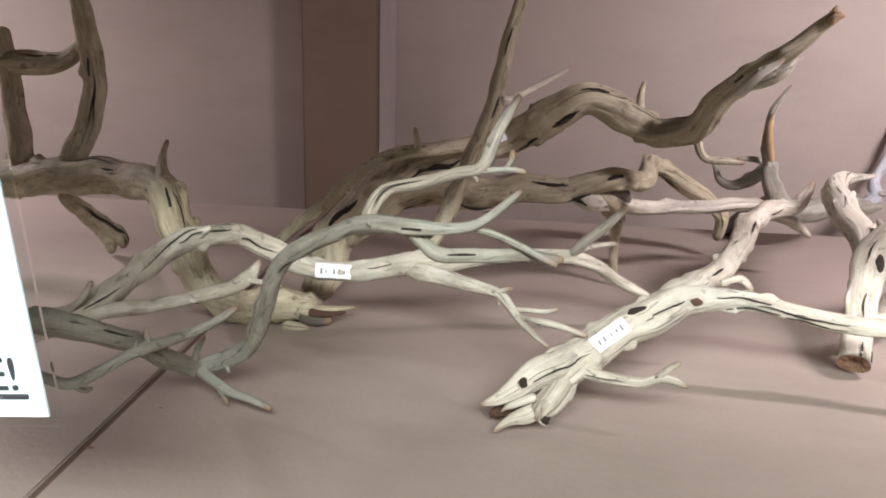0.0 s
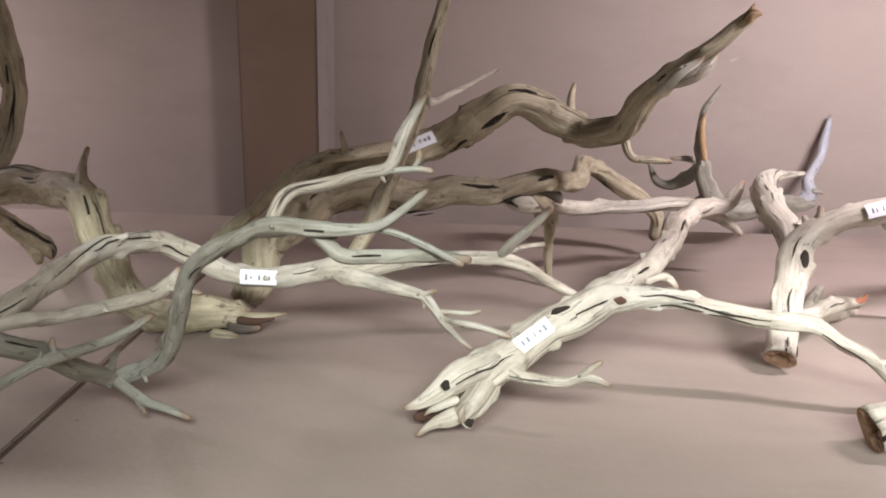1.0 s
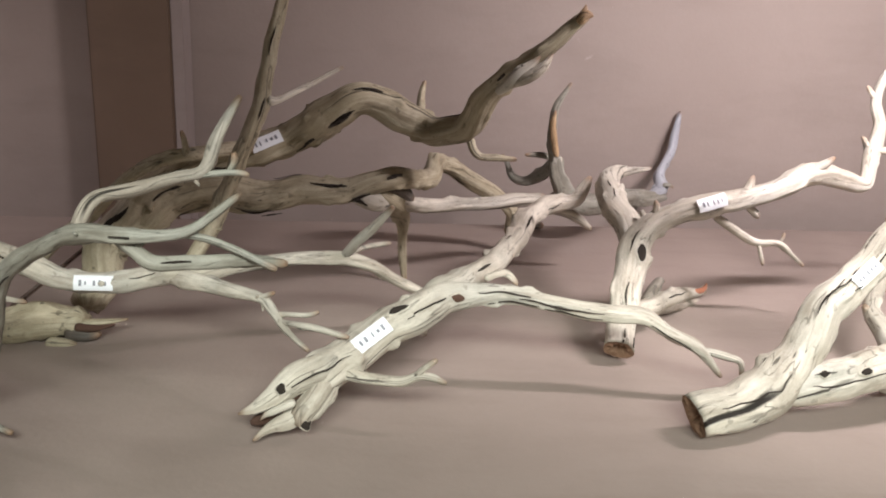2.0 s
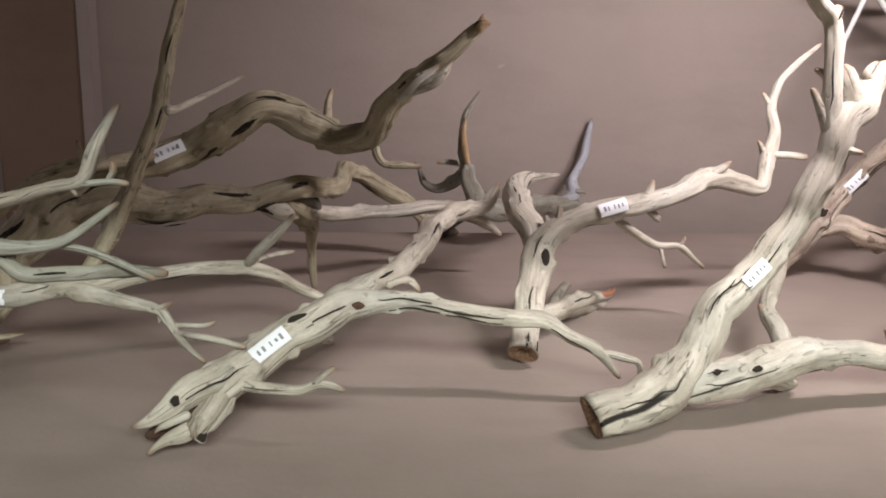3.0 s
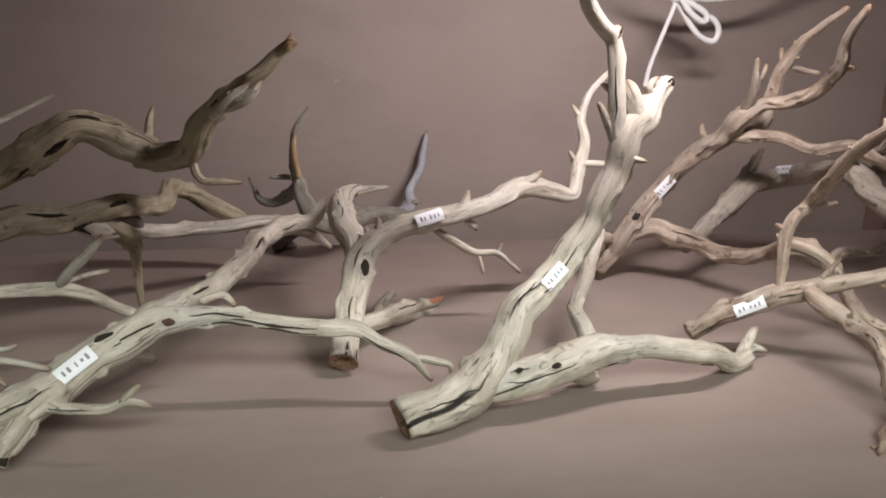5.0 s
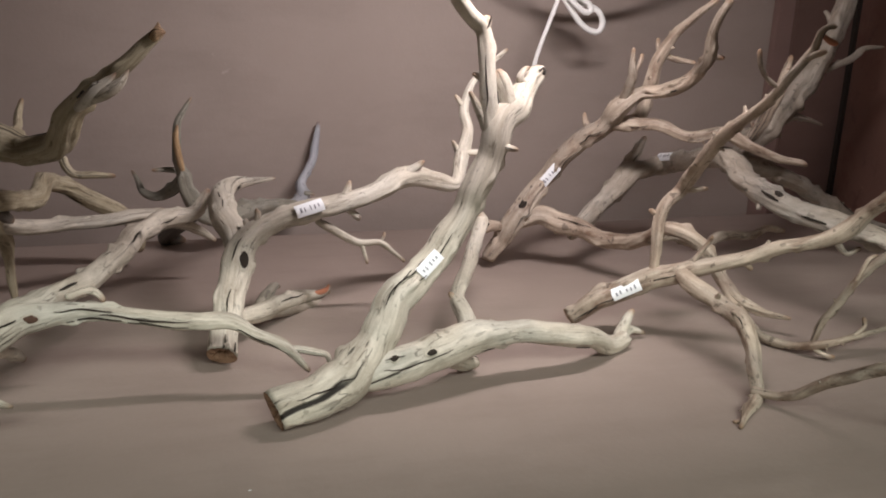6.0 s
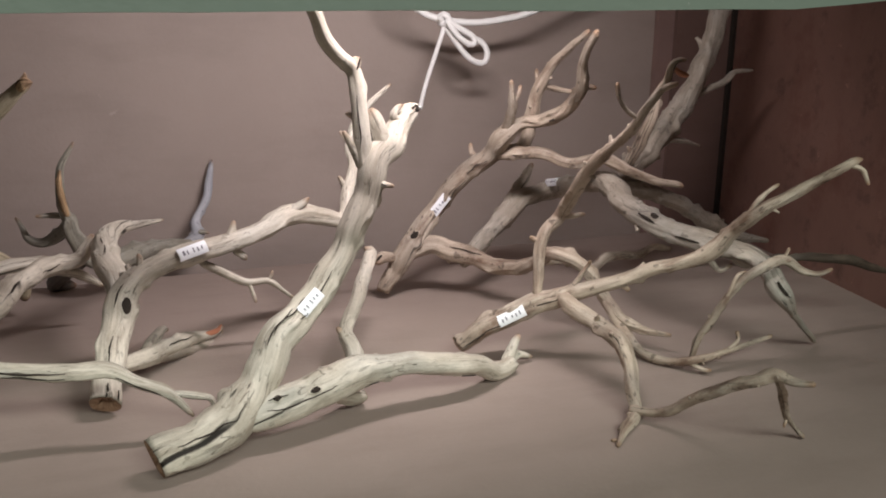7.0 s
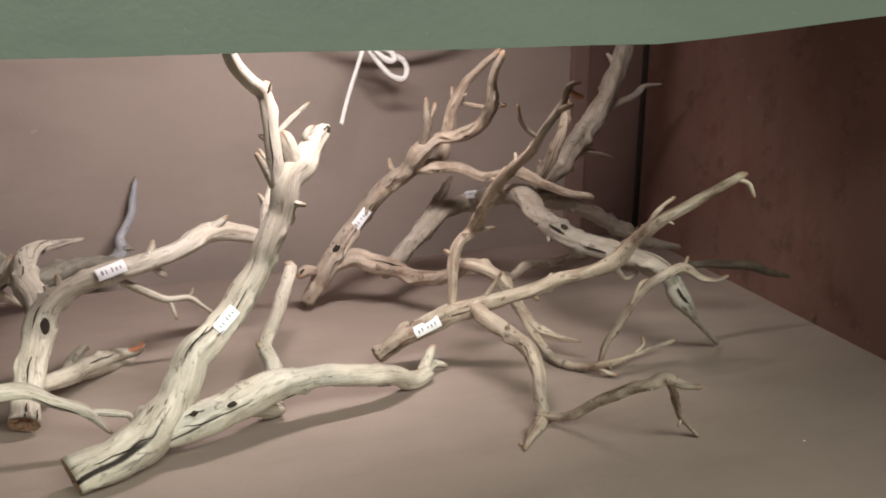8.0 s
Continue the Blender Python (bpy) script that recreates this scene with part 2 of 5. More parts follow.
def limb(piece, name, points, material=None, label="", rough=1.0, sawn=False, spurs=0):
    """One limb: a knotty tapered tube with twisted grain ridges, swellings and worn ends."""
    SEED[0] += 1
    rough *= piece["gnarl"]
    off = Vector((SEED[0] * 3.17, SEED[0] * 1.71, SEED[0] * 2.33))
    rmax = max(q[3] for q in points)
    path = spline(points, max(0.0022, min(0.0045, rmax * 0.40)))
    seg = max(10, min(56, int(2 * math.pi * rmax / 0.0016)))
    xs, fr = frames(path)
    run = 0.0
    for i in range(1, len(path) - 1):
        run += (xs[i] - xs[i - 1]).length
        t, u, w = fr[i]
        sway = path[i][3] * 0.20 * rough
        path[i][:3] += np.array(u * noise.noise(Vector((run * 34, 7.7, 0)) + off) * sway + w * noise.noise(Vector((run * 34, 0, 3.3)) + off) * sway)
    xs, fr = frames(path)
    verts, faces, grain, tips, splits = [], [], [], [], []
    along = 0.0
    n = len(path)
    total = sum((b - a).length for a, b in zip(xs, xs[1:]))
    for i, (x, q, (t, u, w)) in enumerate(zip(xs, path, fr)):
        if i:
            along += (x - xs[i - 1]).length
        r = q[3]
        for end in ((total - along,) if sawn else (along, total - along)):
            if end < r * 0.5:
                r *= 0.62 + 0.38 * math.sin(math.pi / 2 * min(1.0, end / (r * 0.5)))
        swell = 1 + 0.11 * rough * noise.noise(Vector((0, 0, along * 30)) + off) + 0.06 * noise.noise(Vector((0, 0, along * 70)) + off)
        twist = along * 5.0
        ell = 0.10 * noise.noise(Vector((1.3, 0, along * 9)) + off)
        for k in range(seg):
            a = 2 * math.pi * k / seg
            ca, sa = math.cos(a + twist), math.sin(a + twist)
            ridge = 0.17 * rough * noise.noise(Vector((ca * 1.15, sa * 1.15, along * 9)) + off) + 0.055 * rough * noise.noise(Vector((ca * 2.7, sa * 2.7, along * 22)) + off)
            bud = max(0.0, noise.noise(Vector((ca * 1.6, sa * 1.6, along * 55)) + off * 1.3) - 0.42) * 0.9 * rough
            n1 = noise.noise(Vector((ca * 1.25, sa * 1.25, along * 3.6)) + off * 0.7)
            gate = noise.noise(Vector((ca * 0.5, sa * 0.5, along * 5)) + off * 1.9) + piece["split"] - 0.05
            crack = max(0.0, 1 - abs(n1) / 0.12) * min(1.0, max(0.0, gate * 5))
            splits.append((n1, gate))
            rr = r * (swell + ridge + bud + ell * math.cos(2 * a) - 0.04 * crack)
            co = x + (u * math.cos(a) + w * math.sin(a)) * rr
            verts.append(co)
            grain.append((ca * rmax + off.x, sa * rmax + off.y, along + off.z))
            tips.append(max(0.0, 1.6 - (total - along) / 0.006) if path[-1][3] < 0.008 else 0.0)
    for i in range(n - 1):
        for k in range(seg):
            k2 = (k + 1) % seg
            faces.append((i * seg + k, i * seg + k2, (i + 1) * seg + k2, (i + 1) * seg + k))
    for i, sign in ((0, -1), (n - 1, 1)):
        verts.append(xs[i] + fr[i][0] * sign * path[i][3] * (-0.95 if sawn and i == 0 else 0.12))
        grain.append((off.x, off.y, along * (i > 0) + off.z))
        tips.append(1.0 if i else 0.0)
        splits.append((1.0, 0.0))
        c = len(verts) - 1
        for k in range(seg):
            a, b = i * seg + k, i * seg + (k + 1) % seg
            faces.append((b, a, c) if sign < 0 else (a, b, c))
    ob = obj(name, [v - piece["base"] for v in verts], faces, material or piece["wood"], piece["root"], label, True)
    at = ob.data.attributes.new("grain", "FLOAT_VECTOR", "POINT")
    at.data.foreach_set("vector", [c for g in grain for c in g])
    ob.data.attributes.new("tip", "FLOAT", "POINT").data.foreach_set("value", tips)
    ob.data.attributes.new("crack", "FLOAT", "POINT").data.foreach_set("value", [q[0] for q in splits])
    ob.data.attributes.new("gate", "FLOAT", "POINT").data.foreach_set("value", [q[1] for q in splits])
    if sawn:
        # rough cut face with a rotten hollow at the heart
        t0, r0 = fr[0][0], path[0][3]
        ring = [verts[k] - t0 * 0.0006 for k in range(seg)]
        mid = [xs[0] + (v - xs[0]) * (0.62 + 0.25 * noise.noise(v * 160)) + t0 * (0.0012 + 0.004 * noise.noise(v * 300)) for v in ring]
        cv = ring + mid + [xs[0] + t0 * r0 * 1.1]
        cf = [(k, seg + k, seg + (k + 1) % seg, (k + 1) % seg) for k in range(seg)] + [(seg + k, 2 * seg, seg + (k + 1) % seg) for k in range(seg)]
        obj("sawn_end", [v - piece["base"] for v in cv], cf, HEART, piece["root"], "brown sawn end grain")
    dice = random.Random(SEED[0])
    for _ in range(spurs):
        i = dice.randrange(max(1, n // 8), max(2, n - n // 10))
        t, u, w = fr[i]
        a = dice.uniform(0, 2 * math.pi)
        out = u * math.cos(a) + w * math.sin(a)
        r = path[i][3]
        b0 = max(0.0013, r * dice.uniform(0.25, 0.40))
        ln = max(0.004, r * dice.uniform(0.5, 1.0))
        lean = (out + t * dice.uniform(0.1, 0.9)).normalized()
        e1 = lean.orthogonal().normalized()
        e2 = lean.cross(e1)
        sv, sf, sg = [], [], []
        for h, q in ((-0.3, 1.6), (0.2, 1.05), (0.6, 0.8), (1.0, 0.62)):
            for k in range(7):
                b = 2 * math.pi * k / 7
                sv.append(xs[i] + out * r * 0.85 + lean * ln * (h + 0.12 * math.sin(b * 2 + i) * (h > 0.9)) + (e1 * math.cos(b) + e2 * math.sin(b)) * b0 * q - piece["base"])
                sg.append((math.cos(b) * 0.004 + off.x, math.sin(b) * 0.004 + off.y, h * ln + off.z))
        for j in range(3):
            for k in range(7):
                k2 = (k + 1) % 7
                sf.append((j * 7 + k, j * 7 + k2, (j + 1) * 7 + k2, (j + 1) * 7 + k))
        sf.append(tuple(21 + k for k in range(7)))
        spur = obj("spur", sv, sf, material or piece["wood"], ob, "", True)
        spur.data.attributes.new("grain", "FLOAT_VECTOR", "POINT").data.foreach_set("vector", [c for g in sg for c in g])
    piece["axis"].extend((x, t, q[3]) for x, q, (t, u, w) in zip(xs, path, fr))
    return ob


def branch(base, wood, label, split=0.0, gnarl=1.0):
    root = new("driftwood_branch")
    root.location = base
    tagged(root, label, "driftwood", "driftwood branches on the shelf")
    return {"root": root, "wood": wood, "base": Vector(base), "axis": [], "split": split, "gnarl": gnarl}


def nearest(piece, place):
    p = Vector(place)
    return min(piece["axis"], key=lambda s: (s[0] - p).length - s[2])


FRONT = Vector((-0.12, -1.0, 0.38)).normalized()


def sticker(piece, place, facing=FRONT, size=(0.033, 0.0135), digits=5, name="price_sticker"):
    """Curved paper price sticker wrapped on a limb, with bars for its print."""
    x, t, r = nearest(piece, place)
    nrm = (facing - t * facing.dot(t)).normalized()
    side = t.cross(nrm)
    if t.x < 0:
        t = -t
    if side.z < 0:
        side = -side
    rad = r * 1.10 + 0.0012

    def patch(nm, a0, a1, w0, w1, lift, mat, parent):
        vs, fs = [], []
        for i in range(7):
            s = a0 + (a1 - a0) * i / 6
            for j in range(7):
                ang = (w0 + (w1 - w0) * j / 6) / rad
                for d in (0.0, 0.0006):
                    vs.append(x + t * s + (nrm * math.cos(ang) + side * math.sin(ang)) * (rad + lift + d) - piece["base"])
        for i in range(6):
            for j in range(6):
                a, b, c, e = [((i + di) * 7 + j + dj) * 2 + 1 for di, dj in ((0, 0), (1, 0), (1, 1), (0, 1))]
                fs.append((a, b, c, e))
                fs.append((a - 1, e - 1, c - 1, b - 1))
        return obj(nm, vs, fs, mat, parent, "white paper price sticker" if nm == name else "")

    L, W = size
    base = patch(name, -L / 2, L / 2, -W / 2, W / 2, 0.0, STICKER, piece["root"])
    for i in range(digits):
        s = -L * 0.36 + i * L * 0.145 + (0.07 * L if i > 1 else 0)
        dice = random.Random(i + int(1000 * abs(x.x)))
        patch("printed_bar", s, s + L * dice.uniform(0.03, 0.07), -W * dice.uniform(0.1, 0.2), W * dice.uniform(0.08, 0.18), 0.0008, PRINT, base)


def knot(piece, place, size, material=None, facing=FRONT, stretch=1.5):
    """Dark knot hole with a worn raised lip, long along the grain."""
    x, t, r = nearest(piece, place)
    p = Vector(place) - x
    nrm = (p - t * p.dot(t))
    nrm = nrm.normalized() if nrm.length > r * 0.35 else (facing - t * facing.dot(t)).normalized()
    side = t.cross(nrm)
    rings = ((1.35, -0.25), (1.12, 0.06), (0.90, 0.10), (0.65, 0.02))
    inner = ((0.98, 0.16), (0.60, 0.34), (0.05, 0.38))

    def disc(prof, nm, mat, close):
        v, f = [], []
        for q, h in prof:
            for k in range(14):
                a = 2 * math.pi * k / 14
                wob = 1 + 0.5 * noise.noise(Vector((math.cos(a), math.sin(a), size * 900)) + Vector(place) * 50)
                dx, dy = math.cos(a) * q * size * stretch * wob, math.sin(a) * q * size * wob
                drop = r - math.sqrt(max(r * r - dy * dy, 0.0)) if abs(dy) < r else r
                v.append(x + t * dx + side * dy + nrm * (r * 1.04 - drop + h * size) - piece["base"])
        for i in range(len(prof) - 1):
            for k in range(14):
                k2 = (k + 1) % 14
                f.append((i * 14 + k, i * 14 + k2, (i + 1) * 14 + k2, (i + 1) * 14 + k))
        if close:
            f.append(tuple((len(prof) - 1) * 14 + k for k in range(14)))
        return obj(nm, v, f, mat, piece["root"], "dark hollow knot" if close else "", True)

    rim = disc(rings, "knot_lip", piece["wood"], False)
    at = rim.data.attributes.new("grain", "FLOAT_VECTOR", "POINT")
    at.data.foreach_set("vector", [c for v in rim.data.vertices for c in v.co])
    disc(inner, "knot_hole", material or HOLE, True)


def hollow_shade(piece, place, length, width, material=None):
    """Near-black strip laid on a limb along its grain, painting a worn hollow's shade."""
    x, t, r = nearest(piece, place)
    p = Vector(place) - x
    nrm = (p - t * p.dot(t))
    nrm = nrm.normalized() if nrm.length > r * 0.35 else (FRONT - t * FRONT.dot(t)).normalized()
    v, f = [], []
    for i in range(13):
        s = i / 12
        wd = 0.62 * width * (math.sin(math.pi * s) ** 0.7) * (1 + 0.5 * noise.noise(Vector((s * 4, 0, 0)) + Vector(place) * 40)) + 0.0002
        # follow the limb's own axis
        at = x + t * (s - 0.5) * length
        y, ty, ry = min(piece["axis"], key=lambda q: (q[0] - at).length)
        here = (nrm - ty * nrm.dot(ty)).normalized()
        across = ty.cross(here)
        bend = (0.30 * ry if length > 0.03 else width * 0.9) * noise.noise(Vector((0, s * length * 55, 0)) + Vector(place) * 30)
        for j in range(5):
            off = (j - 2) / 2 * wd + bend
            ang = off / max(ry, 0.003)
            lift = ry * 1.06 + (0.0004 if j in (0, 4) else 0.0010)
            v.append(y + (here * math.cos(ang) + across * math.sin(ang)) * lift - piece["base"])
    for i in range(12):
        for j in range(4):
            a = i * 5 + j
            f.append((a, a + 1, a + 6, a + 5))
    obj("hollow_shade", v, f, material or HOLE, piece["root"], "near-black strip for the shade in a weathered hollow", True)


def tube(name, points, radius, material, parent=None, label="", seg=10):
    path = spline([(*p, radius) for p in points], 0.006)
    xs, fr = frames(path)
    vs, fs = [], []
    for i, (x, (t, u, w)) in enumerate(zip(xs, fr)):
        for k in range(seg):
            a = 2 * math.pi * k / seg
            vs.append(x + (u * math.cos(a) + w * math.sin(a)) * radius * (1 + 0.06 * math.sin(i * 1.9 + 2 * a)))
    for i in range(len(xs) - 1):
        for k in range(seg):
            k2 = (k + 1) % seg
            fs.append((i * seg + k, i * seg + k2, (i + 1) * seg + k2, (i + 1) * seg + k))
    fs.append(tuple(range(seg))[::-1])
    fs.append(tuple((len(xs) - 1) * seg + k for k in range(seg)))
    return obj(name, vs, fs, material, parent, label, True)


# ---- structure ----
def structure(ob, label):
    return tagged(ob, label, "shelf", kind="structure")


def prism(name, outline, z0, z1, material, bevel=0.0015):
    """Upright board over a plan outline, with eased edges."""
    bm = bmesh.new()
    low = [bm.verts.new((x, y, z0)) for x, y in outline]
    face = bm.faces.new(low)
    top = bmesh.ops.extrude_face_region(bm, geom=[face])["geom"]
    for v in top:
        if isinstance(v, bmesh.types.BMVert):
            v.co.z = z1
    bmesh.ops.recalc_face_normals(bm, faces=bm.faces[:])
    if bevel:
        bmesh.ops.bevel(bm, geom=bm.edges[:], offset=bevel, segments=2, affect="EDGES")
    me = bpy.data.meshes.new(name)
    bm.to_mesh(me)
    bm.free()
    me.materials.append(material)
    return new(name, me)


def seam(y):
    return -0.356 - 0.035 * (y - 0.55)


def back(x):
    """Rear edge of the shelf boards; the wall stands a little behind it."""
    return 1.333 + 0.072 * x


def wall(x):
    return 1.475 - 0.030 * (x - 0.43)


G = 0.003
structure(prism("shelf_floor", [(seam(-0.02) + G, -0.02), (1.75, -0.02), (1.75, back(1.75)), (seam(1.3) + G, back(-0.38))], -0.03, 0.0, SHELF), "brown painted shelf board with scuffs and dust")
structure(prism("shelf_floor", [(-1.6, -0.02), (seam(-0.02) - G, -0.02), (seam(1.3) - G, back(-0.38)), (-1.6, back(-1.6))], -0.03, -0.0006, SHELF), "brown painted shelf board beside the seam")
structure(prism("trim", [(seam(-0.02) - G, -0.02), (seam(-0.02) + G, -0.02), (seam(1.3) + G, back(-0.38)), (seam(1.3) - G, back(-0.38))], -0.03, -0.003, GAP, 0), "dark brown gap between two shelf boards")
structure(prism("wall_back", [(-0.40, wall(-0.40)), (1.62, wall(1.62)), (1.62, wall(1.62) + 0.03), (-0.40, wall(-0.40) + 0.03)], -0.15, 0.62, WALL), "brown hardboard back wall of the shelf")
structure(prism("wall_back", [(-1.6, 1.502), (-0.401, 1.502), (-0.401, 1.532), (-1.6, 1.532)], -0.15, 0.62, WALL), "brown hardboard back wall of the next bay")
structure(prism("ledge", [(-1.6, 1.10), (1.75, 1.30), (1.75, 1.55), (-1.6, 1.55)], -0.18, -0.151, SHELF), "lower ledge behind the shelf boards")
structure(box("post", (-0.470, 1.450, -0.15), (-0.3455, 1.4965, 0.60), POST, bevel=0.003), "brown wooden post against the back wall")
structure(box("trim", (-0.345, 1.452, -0.15), (-0.327, 1.4945, 0.60), EDGE, bevel=0.001), "pale edge strip of the wooden post")
structure(box("post", (1.2605, 1.430, -0.15), (1.394, 1.4445, 0.60), POST_DARK, bevel=0.003), "dark brown post in the shelf corner")
structure(box("trim", (1.226, 1.432, -0.15), (1.260, 1.4465, 0.60), POST_EDGE, bevel=0.001), "narrow brown strip beside the corner post")
structure(box("trim", (1.382, 1.421, -0.15), (1.390, 1.4295, 0.60), HOLE, bevel=0), "dark open joint beside the corner post")
side = box("wall_right", (0.0, -1.0, -0.03), (0.03, 0.755, 0.62), SIDE)
side.matrix_world = pose(1.232, 0.70, 0, 0, 0, -12.4)
structure(side, "rust-brown stained side board of the shelf")
structure(box("wall_left", (-1.6, -0.02, 0.0), (-1.57, 1.21, 0.62), SIDE), "brown side board closing the next bay")
structure(box("ceiling", (-1.6, 0.47, 0.60), (1.75, 1.54, 0.63), SHELF), "underside of the upper shelf board")

# ---- driftwood ----
a = branch((0.060, 0.899, 0.000), PALE, "pale bare driftwood branch with split end and price sticker", -0.1, 1.2)
limb(a, "trunk", [(-0.030, 0.698, 0.037, 0.0080), (-0.016, 0.705, 0.047, 0.0161), (-0.007, 0.719, 0.049, 0.0164), (0.019, 0.741, 0.061, 0.0160), (0.046, 0.753, 0.076, 0.0162), (0.072, 0.766, 0.087, 0.0150), (0.100, 0.779, 0.088, 0.0105), (0.136, 0.783, 0.089, 0.0077), (0.172, 0.783, 0.083, 0.0073), (0.212, 0.783, 0.077, 0.0074), (0.244, 0.783, 0.074, 0.0074), (0.267, 0.780, 0.063, 0.0059), (0.295, 0.778, 0.048, 0.0045), (0.316, 0.776, 0.025, 0.0025)], sawn=False)
limb(a, "limb", [(0.058, 0.764, 0.082, 0.0085), (0.078, 0.781, 0.091, 0.0129), (0.101, 0.820, 0.092, 0.0116), (0.124, 0.879, 0.088, 0.0108), (0.145, 0.939, 0.091, 0.0104), (0.159, 0.999, 0.097, 0.0110), (0.190, 1.059, 0.100, 0.0110), (0.222, 1.089, 0.100, 0.0087), (0.234, 1.099, 0.111, 0.0074), (0.242, 1.099, 0.127, 0.0030)])
limb(a, "limb", [(0.176, 1.049, 0.097, 0.0051), (0.209, 1.089, 0.088, 0.0060), (0.230, 1.099, 0.077, 0.0051), (0.249, 1.109, 0.061, 0.0028)])
limb(a, "twig", [(-0.005, 0.711, 0.047, 0.0063), (0.020, 0.705, 0.044, 0.0048), (0.046, 0.702, 0.044, 0.0040), (0.063, 0.699, 0.051, 0.0033), (0.082, 0.697, 0.046, 0.0021)])
limb(a, "twig", [(0.057, 0.699, 0.049, 0.0021), (0.065, 0.696, 0.058, 0.0024), (0.074, 0.693, 0.067, 0.0021)])
limb(a, "twig", [(0.295, 0.778, 0.048, 0.0027), (0.320, 0.783, 0.041, 0.0033), (0.333, 0.783, 0.036, 0.0028), (0.336, 0.783, 0.023, 0.0021)])
limb(a, "stub", [(0.051, 0.778, 0.062, 0.0052), (0.056, 0.859, 0.026, 0.0059), (0.060, 0.899, 0.005, 0.0034)])
limb(a, "twig", [(0.112, 0.801, 0.097, 0.0032), (0.129, 0.820, 0.096, 0.0030), (0.138, 0.820, 0.090, 0.0023), (0.141, 0.820, 0.085, 0.0021)])
limb(a, "prong", [(-0.002, 0.712, 0.058, 0.0080), (-0.015, 0.702, 0.052, 0.0128), (-0.034, 0.692, 0.045, 0.0118), (-0.049, 0.684, 0.035, 0.0085), (-0.062, 0.680, 0.027, 0.0048), (-0.074, 0.678, 0.023, 0.0016)])
limb(a, "prong", [(-0.002, 0.712, 0.048, 0.0080), (-0.012, 0.700, 0.038, 0.0108), (-0.021, 0.690, 0.030, 0.0108), (-0.027, 0.685, 0.021, 0.0100), (-0.025, 0.684, 0.014, 0.0066)])
limb(a, "prong", [(-0.021, 0.688, 0.028, 0.0060), (-0.036, 0.681, 0.019, 0.0066), (-0.048, 0.676, 0.015, 0.0042), (-0.056, 0.673, 0.010, 0.0024), (-0.062, 0.671, 0.005, 0.0010)])
limb(a, "splinter", [(-0.031, 0.678, 0.035, 0.0030), (-0.043, 0.675, 0.030, 0.0026), (-0.053, 0.675, 0.025, 0.0016), (-0.057, 0.676, 0.020, 0.0008)])
limb(a, "cavity", [(-0.017, 0.706, 0.032, 0.0070), (-0.037, 0.694, 0.025, 0.0085), (-0.053, 0.690, 0.017, 0.0060), (-0.067, 0.688, 0.011, 0.0028)], CAVITY)
knot(a, (-0.043, 0.670, 0.048), 0.0036, stretch=1.2)
knot(a, (-0.022, 0.676, 0.015), 0.0040, stretch=1.0)
sticker(a, (0.018, 0.741, 0.060))
hollow_shade(a, (-0.008, 0.690, 0.057), 0.0600, 0.0008)
hollow_shade(a, (0.065, 0.745, 0.088), 0.0320, 0.0010)
hollow_shade(a, (0.127, 0.772, 0.095), 0.0500, 0.0008)
hollow_shade(a, (0.179, 0.776, 0.082), 0.0750, 0.0008)
hollow_shade(a, (0.278, 0.776, 0.056), 0.0600, 0.0008)
hollow_shade(a, (0.145, 0.980, 0.072), 0.0600, 0.0008)
hollow_shade(a, (0.101, 0.850, 0.089), 0.0450, 0.0008)
knot(a, (0.095, 0.759, 0.094), 0.0036, CAVITY)
knot(a, (0.043, 0.746, 0.081), 0.0036, stretch=2.4)
hollow_shade(a, (-0.025, 0.686, 0.008), 0.0111, 0.0024)
hollow_shade(a, (0.135, 0.780, 0.087), 0.0469, 0.0008)
hollow_shade(a, (0.186, 0.779, 0.078), 0.0513, 0.0008)
hollow_shade(a, (-0.024, 0.690, 0.036), 0.0528, 0.0008)
hollow_shade(a, (0.104, 0.830, 0.093), 0.0300, 0.0015)
hollow_shade(a, (0.189, 1.049, 0.101), 0.0386, 0.0008)
hollow_shade(a, (0.160, 0.979, 0.099), 0.0240, 0.0017)

f = branch((0.242, 0.850, 0.000), PALE, "forked pale driftwood standing on its sawn end", -0.12, 0.95)
limb(f, "trunk", [(0.242, 0.850, 0.016, 0.0139), (0.245, 0.865, 0.032, 0.0140), (0.253, 0.894, 0.055, 0.0144), (0.264, 0.929, 0.086, 0.0160), (0.276, 0.939, 0.106, 0.0126), (0.295, 0.944, 0.120, 0.0115), (0.335, 0.946, 0.134, 0.0110), (0.381, 0.969, 0.137, 0.0111), (0.420, 0.983, 0.148, 0.0113), (0.458, 1.000, 0.161, 0.0122), (0.493, 1.014, 0.152, 0.0106), (0.522, 1.024, 0.146, 0.0088), (0.535, 1.044, 0.173, 0.0090), (0.548, 1.064, 0.202, 0.0071), (0.547, 1.080, 0.229, 0.0059), (0.559, 1.095, 0.254, 0.0046), (0.582, 1.105, 0.277, 0.0036), (0.613, 1.119, 0.298, 0.0023)], sawn=True, spurs=2)
limb(f, "limb", [(0.264, 0.934, 0.083, 0.0091), (0.261, 0.964, 0.105, 0.0135), (0.253, 1.015, 0.120, 0.0135), (0.256, 1.064, 0.130, 0.0116), (0.273, 1.103, 0.132, 0.0080), (0.298, 1.142, 0.127, 0.0048), (0.327, 1.172, 0.125, 0.0021)], spurs=2)
limb(f, "twig", [(0.281, 0.944, 0.113, 0.0029), (0.286, 0.944, 0.130, 0.0034), (0.284, 0.944, 0.138, 0.0021)])
limb(f, "stub", [(0.380, 0.969, 0.141, 0.0051), (0.385, 0.972, 0.151, 0.0041), (0.387, 0.973, 0.161, 0.0021)])
